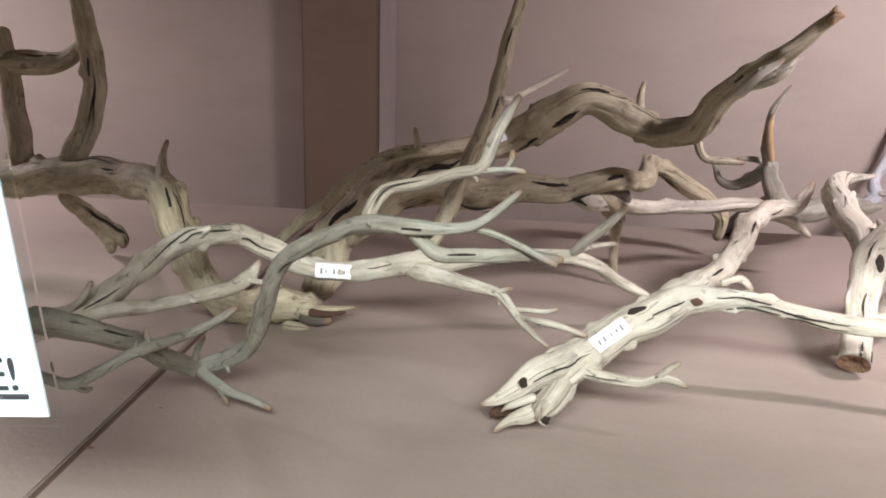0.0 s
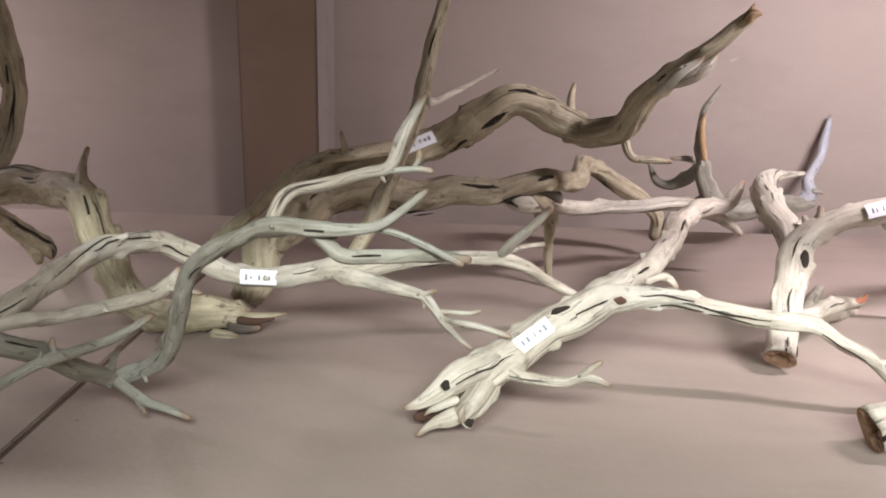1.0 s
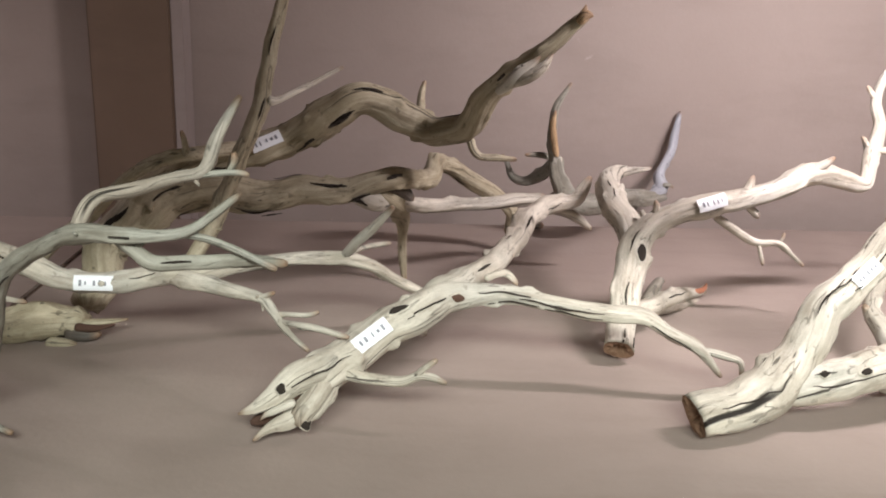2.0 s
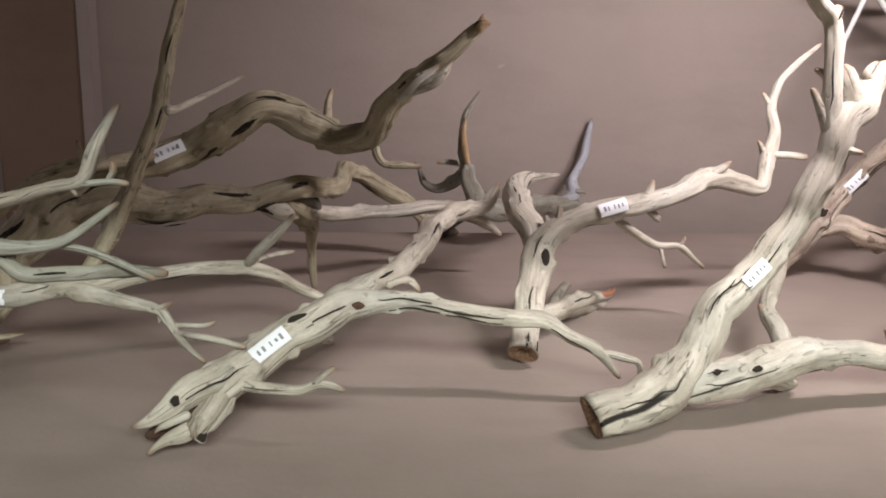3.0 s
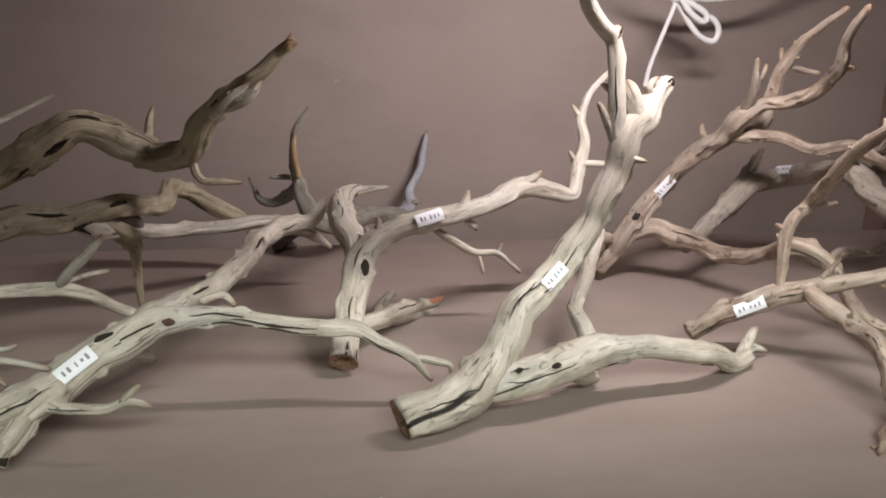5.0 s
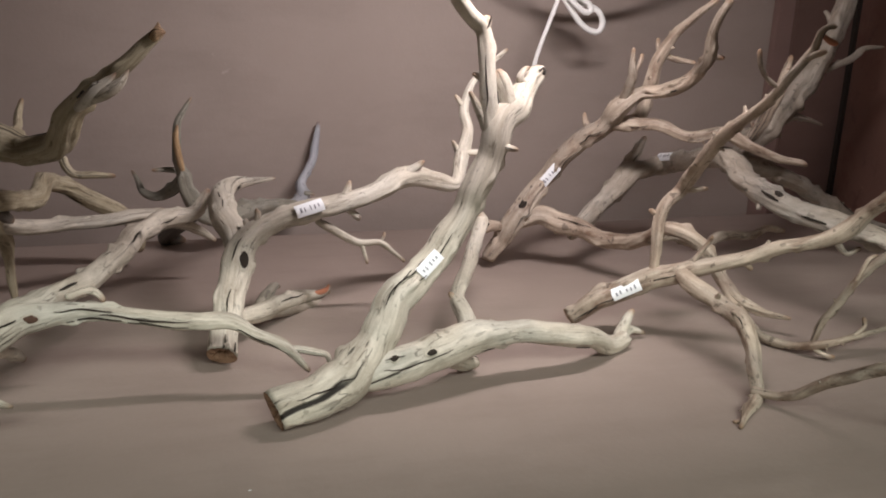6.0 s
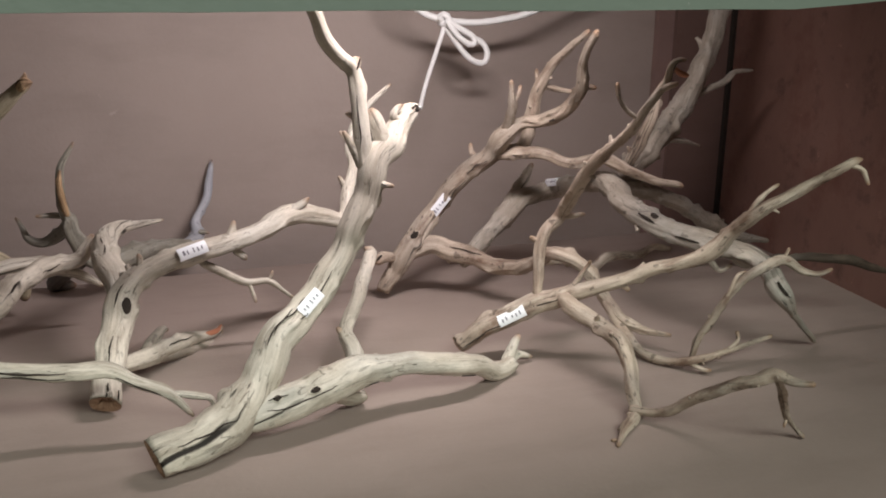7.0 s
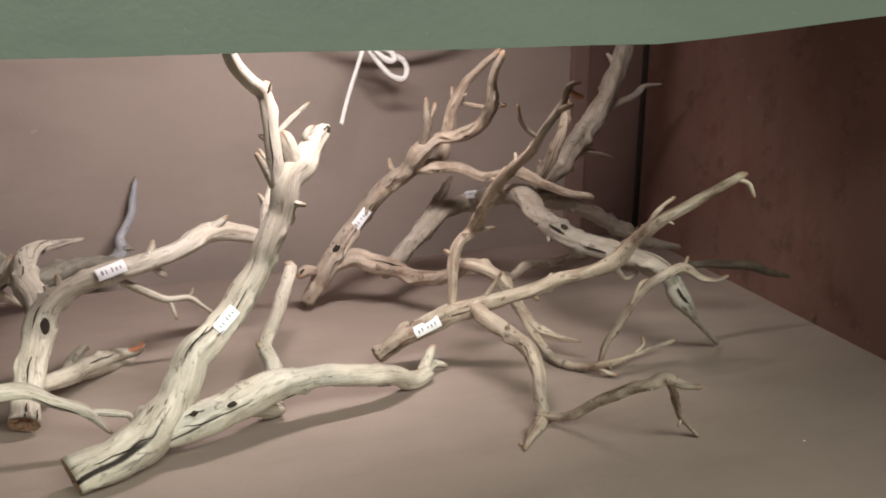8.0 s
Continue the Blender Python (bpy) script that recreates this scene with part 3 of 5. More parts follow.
limb(f, "stub", [(0.453, 0.995, 0.163, 0.0052), (0.467, 0.994, 0.172, 0.0042), (0.475, 0.993, 0.179, 0.0021)])
limb(f, "stub", [(0.385, 0.973, 0.128, 0.0038), (0.395, 0.976, 0.120, 0.0042), (0.400, 0.981, 0.115, 0.0024)])
limb(f, "stub", [(0.533, 1.049, 0.178, 0.0046), (0.528, 1.049, 0.188, 0.0032), (0.524, 1.049, 0.193, 0.0021)])
limb(f, "stub", [(0.540, 1.044, 0.179, 0.0041), (0.560, 1.044, 0.179, 0.0045), (0.581, 1.044, 0.177, 0.0035)])
limb(f, "stub", [(0.547, 1.080, 0.229, 0.0033), (0.540, 1.080, 0.237, 0.0029), (0.535, 1.080, 0.244, 0.0021)])
limb(f, "twig", [(0.348, 0.956, 0.121, 0.0038), (0.371, 0.968, 0.106, 0.0047), (0.397, 0.973, 0.091, 0.0042), (0.423, 0.975, 0.089, 0.0036), (0.439, 0.976, 0.077, 0.0024), (0.452, 0.975, 0.066, 0.0021)])
limb(f, "twig", [(0.401, 0.972, 0.089, 0.0022), (0.405, 0.971, 0.077, 0.0021), (0.408, 0.970, 0.067, 0.0021)])
limb(f, "twig", [(0.422, 0.975, 0.089, 0.0020), (0.427, 0.976, 0.095, 0.0021), (0.428, 0.976, 0.101, 0.0021)])
limb(f, "root", [(0.256, 0.895, 0.036, 0.0080), (0.282, 0.930, 0.029, 0.0100), (0.313, 0.980, 0.022, 0.0105), (0.343, 1.020, 0.016, 0.0080), (0.368, 1.050, 0.008, 0.0050), (0.383, 1.070, 0.010, 0.0018)], spurs=1)
limb(f, "root", [(0.295, 0.950, 0.021, 0.0060), (0.322, 0.990, 0.010, 0.0068), (0.353, 1.030, -0.000, 0.0058), (0.375, 1.060, -0.004, 0.0030), (0.383, 1.072, 0.004, 0.0014)], DUSK)
limb(f, "stub", [(0.285, 0.945, 0.030, 0.0060), (0.296, 0.965, 0.036, 0.0062), (0.306, 0.985, 0.040, 0.0048), (0.313, 0.995, 0.036, 0.0020)], DUSK)
limb(f, "splinter", [(0.355, 1.030, 0.014, 0.0028), (0.372, 1.050, 0.010, 0.0034), (0.381, 1.066, 0.013, 0.0010)], ORANGE)
sticker(f, (0.335, 0.946, 0.134))
hollow_shade(f, (0.245, 0.815, 0.038), 0.0350, 0.0008)
hollow_shade(f, (0.253, 0.905, 0.112), 0.0300, 0.0009)
knot(f, (0.266, 0.919, 0.088), 0.0056, stretch=1.7)
hollow_shade(f, (0.254, 0.885, 0.053), 0.0329, 0.0008)
hollow_shade(f, (0.317, 0.982, 0.023), 0.0554, 0.0008)
hollow_shade(f, (0.260, 0.836, 0.022), 0.0262, 0.0015)
hollow_shade(f, (0.252, 1.015, 0.129), 0.0368, 0.0008)

d = branch((0.202, 1.330, 0.000), GREY, "thin grey driftwood piece against the back wall", -0.12, 1.2)
limb(d, "trunk", [(0.399, 1.380, 0.042, 0.0055), (0.361, 1.350, 0.046, 0.0110), (0.325, 1.310, 0.057, 0.0120), (0.291, 1.270, 0.058, 0.0135), (0.259, 1.245, 0.055, 0.0150), (0.238, 1.235, 0.067, 0.0145), (0.222, 1.228, 0.095, 0.0120), (0.213, 1.224, 0.126, 0.0085)])
limb(d, "horn", [(0.215, 1.224, 0.116, 0.0080), (0.208, 1.222, 0.141, 0.0062), (0.207, 1.221, 0.167, 0.0052), (0.210, 1.220, 0.188, 0.0046), (0.217, 1.219, 0.203, 0.0036), (0.227, 1.218, 0.221, 0.0016)])
limb(d, "splinter", [(0.214, 1.209, 0.128, 0.0036), (0.209, 1.209, 0.151, 0.0042), (0.207, 1.210, 0.169, 0.0038), (0.209, 1.212, 0.187, 0.0014)], ORANGE_WOOD)
limb(d, "limb", [(0.370, 1.360, 0.046, 0.0070), (0.391, 1.385, 0.053, 0.0095), (0.391, 1.400, 0.070, 0.0075), (0.402, 1.420, 0.084, 0.0062), (0.413, 1.435, 0.099, 0.0066), (0.418, 1.445, 0.120, 0.0060), (0.423, 1.455, 0.138, 0.0046), (0.427, 1.462, 0.158, 0.0022)], BLUISH)
limb(d, "stub", [(0.393, 1.380, 0.060, 0.0045), (0.403, 1.380, 0.060, 0.0030), (0.409, 1.380, 0.056, 0.0014)])
limb(d, "root", [(0.249, 1.286, 0.070, 0.0093), (0.216, 1.297, 0.043, 0.0108), (0.190, 1.309, 0.017, 0.0093), (0.189, 1.323, 0.007, 0.0079), (0.202, 1.329, 0.006, 0.0063), (0.216, 1.331, 0.004, 0.0040)], BURNT)
limb(d, "twig", [(0.220, 1.252, 0.122, 0.0054), (0.205, 1.261, 0.097, 0.0090), (0.182, 1.269, 0.083, 0.0068), (0.163, 1.273, 0.088, 0.0053), (0.155, 1.275, 0.105, 0.0034), (0.149, 1.278, 0.116, 0.0021)])
limb(d, "twig", [(0.220, 1.254, 0.115, 0.0038), (0.201, 1.244, 0.122, 0.0041), (0.176, 1.233, 0.125, 0.0021)])
hollow_shade(d, (0.218, 1.230, 0.155), 0.0440, 0.0008)
hollow_shade(d, (0.275, 1.295, 0.057), 0.0306, 0.0008)

c = branch((-0.277, 0.906, 0.000), TAN, "large tan driftwood branch with dark hollows and price sticker", -0.08, 1.15)
limb(c, "trunk", [(-0.277, 0.906, 0.016, 0.0177), (-0.274, 0.936, 0.037, 0.0198), (-0.267, 0.956, 0.070, 0.0218), (-0.242, 0.966, 0.104, 0.0229), (-0.207, 0.976, 0.133, 0.0198), (-0.167, 0.985, 0.151, 0.0168), (-0.126, 0.994, 0.162, 0.0162), (-0.085, 1.000, 0.177, 0.0174), (-0.048, 0.994, 0.204, 0.0178), (-0.014, 0.990, 0.223, 0.0158), (0.011, 0.997, 0.213, 0.0170), (0.041, 1.004, 0.195, 0.0157), (0.070, 0.985, 0.193, 0.0148), (0.095, 0.967, 0.203, 0.0144), (0.108, 0.939, 0.230, 0.0123), (0.125, 0.926, 0.252, 0.0100), (0.144, 0.916, 0.269, 0.0078), (0.161, 0.908, 0.283, 0.0077), (0.180, 0.903, 0.302, 0.0066), (0.197, 0.900, 0.317, 0.0055)])
limb(c, "limb", [(-0.261, 0.946, 0.060, 0.0130), (-0.240, 0.961, 0.086, 0.0187), (-0.206, 0.971, 0.111, 0.0187), (-0.164, 0.975, 0.122, 0.0186), (-0.116, 0.979, 0.118, 0.0180), (-0.069, 0.983, 0.124, 0.0149), (-0.028, 0.983, 0.127, 0.0130), (0.001, 0.989, 0.137, 0.0124), (0.029, 1.008, 0.138, 0.0113), (0.055, 1.067, 0.125, 0.0106), (0.063, 1.111, 0.135, 0.0103), (0.082, 1.140, 0.125, 0.0113), (0.110, 1.157, 0.102, 0.0108), (0.137, 1.175, 0.083, 0.0097), (0.159, 1.184, 0.060, 0.0084), (0.157, 1.193, 0.028, 0.0064)])
limb(c, "limb", [(-0.024, 0.983, 0.126, 0.0105), (-0.001, 0.995, 0.115, 0.0119), (0.026, 1.019, 0.108, 0.0091), (0.053, 1.043, 0.099, 0.0078), (0.090, 1.065, 0.097, 0.0076), (0.127, 1.085, 0.095, 0.0075), (0.161, 1.105, 0.095, 0.0073), (0.194, 1.113, 0.096, 0.0061)], PALE)
limb(c, "limb", [(-0.004, 0.988, 0.137, 0.0072), (0.016, 1.007, 0.128, 0.0102), (0.037, 1.031, 0.109, 0.0074)], BURNT)
limb(c, "root", [(0.006, 0.995, 0.126, 0.0085), (0.020, 1.019, 0.108, 0.0134), (0.028, 1.041, 0.087, 0.0094), (0.028, 1.056, 0.061, 0.0057), (0.028, 1.060, 0.033, 0.0048), (0.031, 1.060, 0.003, 0.0029)])
limb(c, "limb", [(-0.333, 0.936, 0.054, 0.0052), (-0.307, 0.936, 0.081, 0.0071), (-0.280, 0.936, 0.102, 0.0065), (-0.251, 0.931, 0.131, 0.0064), (-0.220, 0.926, 0.154, 0.0063), (-0.186, 0.927, 0.169, 0.0068), (-0.155, 0.946, 0.170, 0.0069), (-0.124, 0.974, 0.173, 0.0065)])
limb(c, "stub", [(-0.177, 0.926, 0.168, 0.0041), (-0.176, 0.922, 0.180, 0.0033), (-0.177, 0.915, 0.195, 0.0021)])
limb(c, "stub", [(0.113, 0.933, 0.233, 0.0047), (0.121, 0.932, 0.242, 0.0038), (0.125, 0.931, 0.257, 0.0021)])
limb(c, "twig", [(0.027, 1.004, 0.206, 0.0046), (0.036, 1.038, 0.202, 0.0048), (0.044, 1.069, 0.202, 0.0046), (0.044, 1.084, 0.215, 0.0040), (0.047, 1.097, 0.230, 0.0025)])
limb(c, "twig", [(0.098, 0.967, 0.189, 0.0045), (0.101, 0.967, 0.179, 0.0040), (0.109, 0.969, 0.171, 0.0037), (0.127, 0.974, 0.169, 0.0035), (0.146, 0.979, 0.167, 0.0023)])
limb(c, "stub", [(0.134, 0.925, 0.252, 0.0043), (0.147, 0.917, 0.265, 0.0038), (0.156, 0.913, 0.274, 0.0021)])
limb(c, "splinter", [(0.119, 0.905, 0.243, 0.0040), (0.133, 0.900, 0.256, 0.0064), (0.147, 0.896, 0.268, 0.0056), (0.156, 0.894, 0.278, 0.0010)], PALE)
limb(c, "splinter", [(0.127, 0.900, 0.249, 0.0030), (0.145, 0.893, 0.260, 0.0052), (0.158, 0.892, 0.269, 0.0044), (0.167, 0.893, 0.281, 0.0010)], PALE)
limb(c, "splinter", [(0.188, 0.896, 0.308, 0.0044), (0.193, 0.893, 0.315, 0.0048), (0.200, 0.891, 0.315, 0.0014)], ORANGE_WOOD)
limb(c, "splinter", [(0.189, 0.902, 0.310, 0.0036), (0.193, 0.900, 0.318, 0.0030), (0.194, 0.899, 0.324, 0.0008)], ORANGE_WOOD)
sticker(c, (-0.112, 0.987, 0.173))
hollow_shade(c, (-0.261, 0.946, 0.088), 0.0358, 0.0051)
hollow_shade(c, (-0.167, 0.970, 0.146), 0.0652, 0.0043)
hollow_shade(c, (-0.209, 0.956, 0.122), 0.0414, 0.0028)
hollow_shade(c, (-0.039, 0.978, 0.199), 0.0292, 0.0038)
hollow_shade(c, (-0.065, 0.983, 0.177), 0.0354, 0.0024)
hollow_shade(c, (-0.005, 0.973, 0.238), 0.0172, 0.0022)
hollow_shade(c, (-0.014, 0.974, 0.117), 0.0176, 0.0034)
hollow_shade(c, (-0.042, 0.971, 0.138), 0.0352, 0.0024)
hollow_shade(c, (-0.121, 0.969, 0.111), 0.0357, 0.0024)
hollow_shade(c, (0.020, 0.985, 0.143), 0.0117, 0.0020)
hollow_shade(c, (0.124, 0.920, 0.255), 0.0136, 0.0017)
hollow_shade(c, (-0.031, 0.977, 0.205), 0.0264, 0.0038)
hollow_shade(c, (-0.040, 0.966, 0.142), 0.0343, 0.0022)
hollow_shade(c, (-0.014, 0.973, 0.121), 0.0209, 0.0034)
hollow_shade(c, (-0.092, 0.987, 0.146), 0.0290, 0.0026)
hollow_shade(c, (-0.105, 0.974, 0.108), 0.0173, 0.0030)
hollow_shade(c, (0.025, 0.985, 0.146), 0.0152, 0.0024)

l = branch((-0.282, 0.869, 0.000), TAN, "heavy tan driftwood trunk with upright limbs", -0.12, 1.15)
limb(l, "trunk", [(-0.707, 0.934, 0.093, 0.0207), (-0.636, 0.924, 0.111, 0.0202), (-0.563, 0.914, 0.122, 0.0192), (-0.500, 0.904, 0.129, 0.0176), (-0.438, 0.864, 0.135, 0.0161), (-0.390, 0.814, 0.134, 0.0167), (-0.376, 0.804, 0.106, 0.0177), (-0.368, 0.814, 0.075, 0.0170), (-0.357, 0.834, 0.035, 0.0159), (-0.340, 0.854, 0.016, 0.0175), (-0.309, 0.864, 0.017, 0.0188), (-0.282, 0.869, 0.014, 0.0159), (-0.272, 0.869, 0.016, 0.0155), (-0.263, 0.870, 0.016, 0.0140)])
limb(l, "splinter", [(-0.286, 0.862, 0.014, 0.0060), (-0.264, 0.866, 0.016, 0.0046), (-0.243, 0.868, 0.017, 0.0030), (-0.223, 0.870, 0.020, 0.0010)])
limb(l, "splinter", [(-0.279, 0.858, 0.008, 0.0075), (-0.261, 0.858, 0.007, 0.0062), (-0.247, 0.860, 0.008, 0.0038)], BURNT)
limb(l, "splinter", [(-0.295, 0.852, -0.002, 0.0080), (-0.274, 0.852, -0.002, 0.0066), (-0.265, 0.853, -0.004, 0.0030)])
limb(l, "splinter", [(-0.269, 0.856, 0.016, 0.0040), (-0.252, 0.857, 0.015, 0.0034), (-0.232, 0.860, 0.018, 0.0010)], CAVITY)
limb(l, "stub", [(-0.397, 0.824, 0.145, 0.0076), (-0.409, 0.844, 0.159, 0.0054), (-0.417, 0.864, 0.165, 0.0036), (-0.415, 0.871, 0.177, 0.0021)])
limb(l, "limb", [(-0.556, 0.914, 0.126, 0.0108), (-0.548, 0.924, 0.146, 0.0138), (-0.537, 0.934, 0.175, 0.0120), (-0.531, 0.944, 0.210, 0.0108), (-0.538, 0.954, 0.250, 0.0108), (-0.544, 0.954, 0.287, 0.0101), (-0.551, 0.954, 0.315, 0.0094), (-0.560, 0.954, 0.349, 0.0087)])
limb(l, "limb", [(-0.612, 0.924, 0.120, 0.0110), (-0.619, 0.934, 0.161, 0.0128), (-0.629, 0.944, 0.202, 0.0116), (-0.635, 0.949, 0.237, 0.0109), (-0.645, 0.954, 0.272, 0.0103)])
limb(l, "limb", [(-0.683, 0.954, 0.232, 0.0102), (-0.642, 0.954, 0.235, 0.0146), (-0.596, 0.954, 0.236, 0.0133), (-0.566, 0.954, 0.241, 0.0102), (-0.549, 0.954, 0.258, 0.0066), (-0.540, 0.954, 0.273, 0.0042)])
limb(l, "root", [(-0.574, 0.934, 0.099, 0.0075), (-0.577, 0.974, 0.067, 0.0110), (-0.569, 1.004, 0.040, 0.0120), (-0.560, 1.020, 0.025, 0.0108), (-0.558, 1.024, 0.010, 0.0041)])
limb(l, "root", [(-0.569, 0.994, 0.046, 0.0062), (-0.570, 1.014, 0.019, 0.0074), (-0.574, 1.024, 0.004, 0.0041)])
hollow_shade(l, (-0.380, 0.794, 0.138), 0.0102, 0.0017)
hollow_shade(l, (-0.372, 0.794, 0.122), 0.0307, 0.0008)
hollow_shade(l, (-0.487, 0.884, 0.138), 0.0172, 0.0016)
hollow_shade(l, (-0.533, 0.934, 0.237), 0.0235, 0.0014)
hollow_shade(l, (-0.551, 1.004, 0.041), 0.0266, 0.0024)
hollow_shade(l, (-0.290, 0.844, -0.004), 0.0445, 0.0008)
hollow_shade(l, (-0.588, 0.934, 0.252), 0.0531, 0.0008)

e = branch((0.064, 0.915, 0.000), PALE, "arched pale driftwood branch with a price sticker", -0.08, 1.1)
limb(e, "trunk", [(-0.355, 0.533, 0.113, 0.0094), (-0.340, 0.553, 0.115, 0.0089), (-0.331, 0.588, 0.119, 0.0088), (-0.334, 0.644, 0.119, 0.0089), (-0.335, 0.703, 0.121, 0.0096), (-0.323, 0.743, 0.121, 0.0096), (-0.308, 0.782, 0.112, 0.0096), (-0.284, 0.803, 0.094, 0.0093), (-0.260, 0.813, 0.078, 0.0094), (-0.227, 0.822, 0.073, 0.0095), (-0.182, 0.822, 0.079, 0.0099), (-0.150, 0.814, 0.089, 0.0108), (-0.106, 0.824, 0.093, 0.0067), (-0.061, 0.842, 0.095, 0.0063), (-0.019, 0.862, 0.091, 0.0062), (0.008, 0.873, 0.081, 0.0059), (0.034, 0.894, 0.059, 0.0050), (0.064, 0.915, 0.038, 0.0040)], spurs=2)
limb(e, "limb", [(-0.163, 0.815, 0.085, 0.0067), (-0.134, 0.796, 0.086, 0.0076), (-0.105, 0.781, 0.085, 0.0062), (-0.074, 0.764, 0.084, 0.0049), (-0.061, 0.750, 0.079, 0.0041), (-0.049, 0.735, 0.071, 0.0031), (-0.038, 0.722, 0.067, 0.0021), (-0.026, 0.712, 0.062, 0.0021)], spurs=2)
limb(e, "twig", [(-0.077, 0.765, 0.085, 0.0021), (-0.068, 0.759, 0.089, 0.0022), (-0.060, 0.754, 0.094, 0.0021)])
limb(e, "twig", [(-0.058, 0.749, 0.077, 0.0021), (-0.042, 0.737, 0.082, 0.0021), (-0.029, 0.733, 0.084, 0.0021), (-0.021, 0.733, 0.087, 0.0021)])
limb(e, "twig", [(-0.054, 0.742, 0.074, 0.0021), (-0.037, 0.725, 0.078, 0.0026), (-0.019, 0.719, 0.078, 0.0027), (0.004, 0.723, 0.070, 0.0021)])
limb(e, "limb", [(-0.152, 0.814, 0.088, 0.0063), (-0.143, 0.833, 0.102, 0.0068), (-0.133, 0.858, 0.124, 0.0080), (-0.123, 0.872, 0.153, 0.0080), (-0.112, 0.882, 0.186, 0.0080), (-0.100, 0.897, 0.217, 0.0081), (-0.094, 0.906, 0.247, 0.0075), (-0.088, 0.911, 0.281, 0.0069), (-0.081, 0.916, 0.312, 0.0058), (-0.074, 0.921, 0.338, 0.0042)], TAN, spurs=2)
limb(e, "stub", [(-0.091, 0.896, 0.229, 0.0050), (-0.083, 0.906, 0.229, 0.0032), (-0.061, 0.935, 0.239, 0.0028), (-0.030, 0.965, 0.255, 0.0021)])
limb(e, "stub", [(-0.017, 0.863, 0.093, 0.0038), (-0.005, 0.853, 0.108, 0.0047), (0.012, 0.845, 0.126, 0.0046), (0.030, 0.836, 0.149, 0.0025)])
limb(e, "twig", [(-0.014, 0.863, 0.094, 0.0027), (0.001, 0.874, 0.099, 0.0024), (0.025, 0.885, 0.101, 0.0021)])
limb(e, "limb", [(-0.336, 0.553, 0.113, 0.0045), (-0.320, 0.583, 0.114, 0.0054), (-0.308, 0.643, 0.098, 0.0051), (-0.288, 0.703, 0.091, 0.0055), (-0.280, 0.732, 0.092, 0.0062), (-0.273, 0.742, 0.105, 0.0021)], spurs=2)
limb(e, "stub", [(-0.283, 0.727, 0.091, 0.0031), (-0.264, 0.722, 0.092, 0.0023), (-0.245, 0.717, 0.092, 0.0021)])
limb(e, "stub", [(-0.331, 0.644, 0.118, 0.0036), (-0.337, 0.649, 0.123, 0.0025), (-0.339, 0.654, 0.132, 0.0021)])
limb(e, "twig", [(-0.341, 0.553, 0.117, 0.0027), (-0.329, 0.553, 0.127, 0.0021), (-0.322, 0.553, 0.134, 0.0021), (-0.315, 0.553, 0.145, 0.0021)])
sticker(e, (-0.227, 0.803, 0.085))
hollow_shade(e, (-0.318, 0.733, 0.128), 0.0708, 0.0008)
hollow_shade(e, (-0.292, 0.782, 0.106), 0.0453, 0.0008)
hollow_shade(e, (-0.199, 0.803, 0.088), 0.0612, 0.0008)
hollow_shade(e, (-0.328, 0.583, 0.120), 0.0347, 0.0006)
hollow_shade(e, (-0.087, 0.896, 0.284), 0.0262, 0.0011)
hollow_shade(e, (-0.093, 0.887, 0.224), 0.0191, 0.0015)

b = branch((-0.234, 0.654, 0.000), GREY, "thin grey-white driftwood branch with many twigs", -0.18, 1.1)
limb(b, "trunk", [(-0.351, 0.532, 0.125, 0.0096), (-0.330, 0.537, 0.120, 0.0085), (-0.315, 0.552, 0.111, 0.0072), (-0.304, 0.578, 0.093, 0.0071), (-0.303, 0.630, 0.059, 0.0073), (-0.303, 0.670, 0.035, 0.0069), (-0.284, 0.675, 0.039, 0.0069), (-0.258, 0.665, 0.055, 0.0070), (-0.242, 0.650, 0.078, 0.0067), (-0.228, 0.633, 0.108, 0.0063), (-0.210, 0.611, 0.143, 0.0062), (-0.184, 0.585, 0.169, 0.0059), (-0.155, 0.564, 0.187, 0.0054), (-0.129, 0.545, 0.200, 0.0052), (-0.104, 0.536, 0.203, 0.0054), (-0.085, 0.536, 0.202, 0.0040), (-0.067, 0.540, 0.204, 0.0033), (-0.053, 0.549, 0.212, 0.0029), (-0.041, 0.565, 0.221, 0.0021)], spurs=2)
limb(b, "limb", [(-0.131, 0.550, 0.197, 0.0033), (-0.127, 0.552, 0.208, 0.0052), (-0.120, 0.556, 0.218, 0.0045), (-0.101, 0.567, 0.221, 0.0042), (-0.081, 0.578, 0.226, 0.0039), (-0.068, 0.588, 0.229, 0.0039), (-0.062, 0.593, 0.245, 0.0039), (-0.055, 0.597, 0.259, 0.0032), (-0.048, 0.602, 0.272, 0.0021)], DUSK, spurs=2)
limb(b, "twig", [(-0.075, 0.583, 0.226, 0.0021), (-0.061, 0.588, 0.227, 0.0023), (-0.050, 0.588, 0.228, 0.0021), (-0.041, 0.588, 0.227, 0.0021)])
limb(b, "twig", [(-0.054, 0.588, 0.228, 0.0015), (-0.050, 0.589, 0.234, 0.0021), (-0.050, 0.589, 0.240, 0.0021)])
limb(b, "limb", [(-0.106, 0.536, 0.203, 0.0034), (-0.094, 0.540, 0.192, 0.0044), (-0.084, 0.541, 0.186, 0.0048), (-0.062, 0.544, 0.186, 0.0043), (-0.036, 0.553, 0.185, 0.0038), (-0.014, 0.561, 0.181, 0.0023)], spurs=2)
limb(b, "twig", [(-0.070, 0.540, 0.203, 0.0019), (-0.056, 0.546, 0.199, 0.0022), (-0.039, 0.547, 0.192, 0.0021), (-0.017, 0.544, 0.183, 0.0021)])
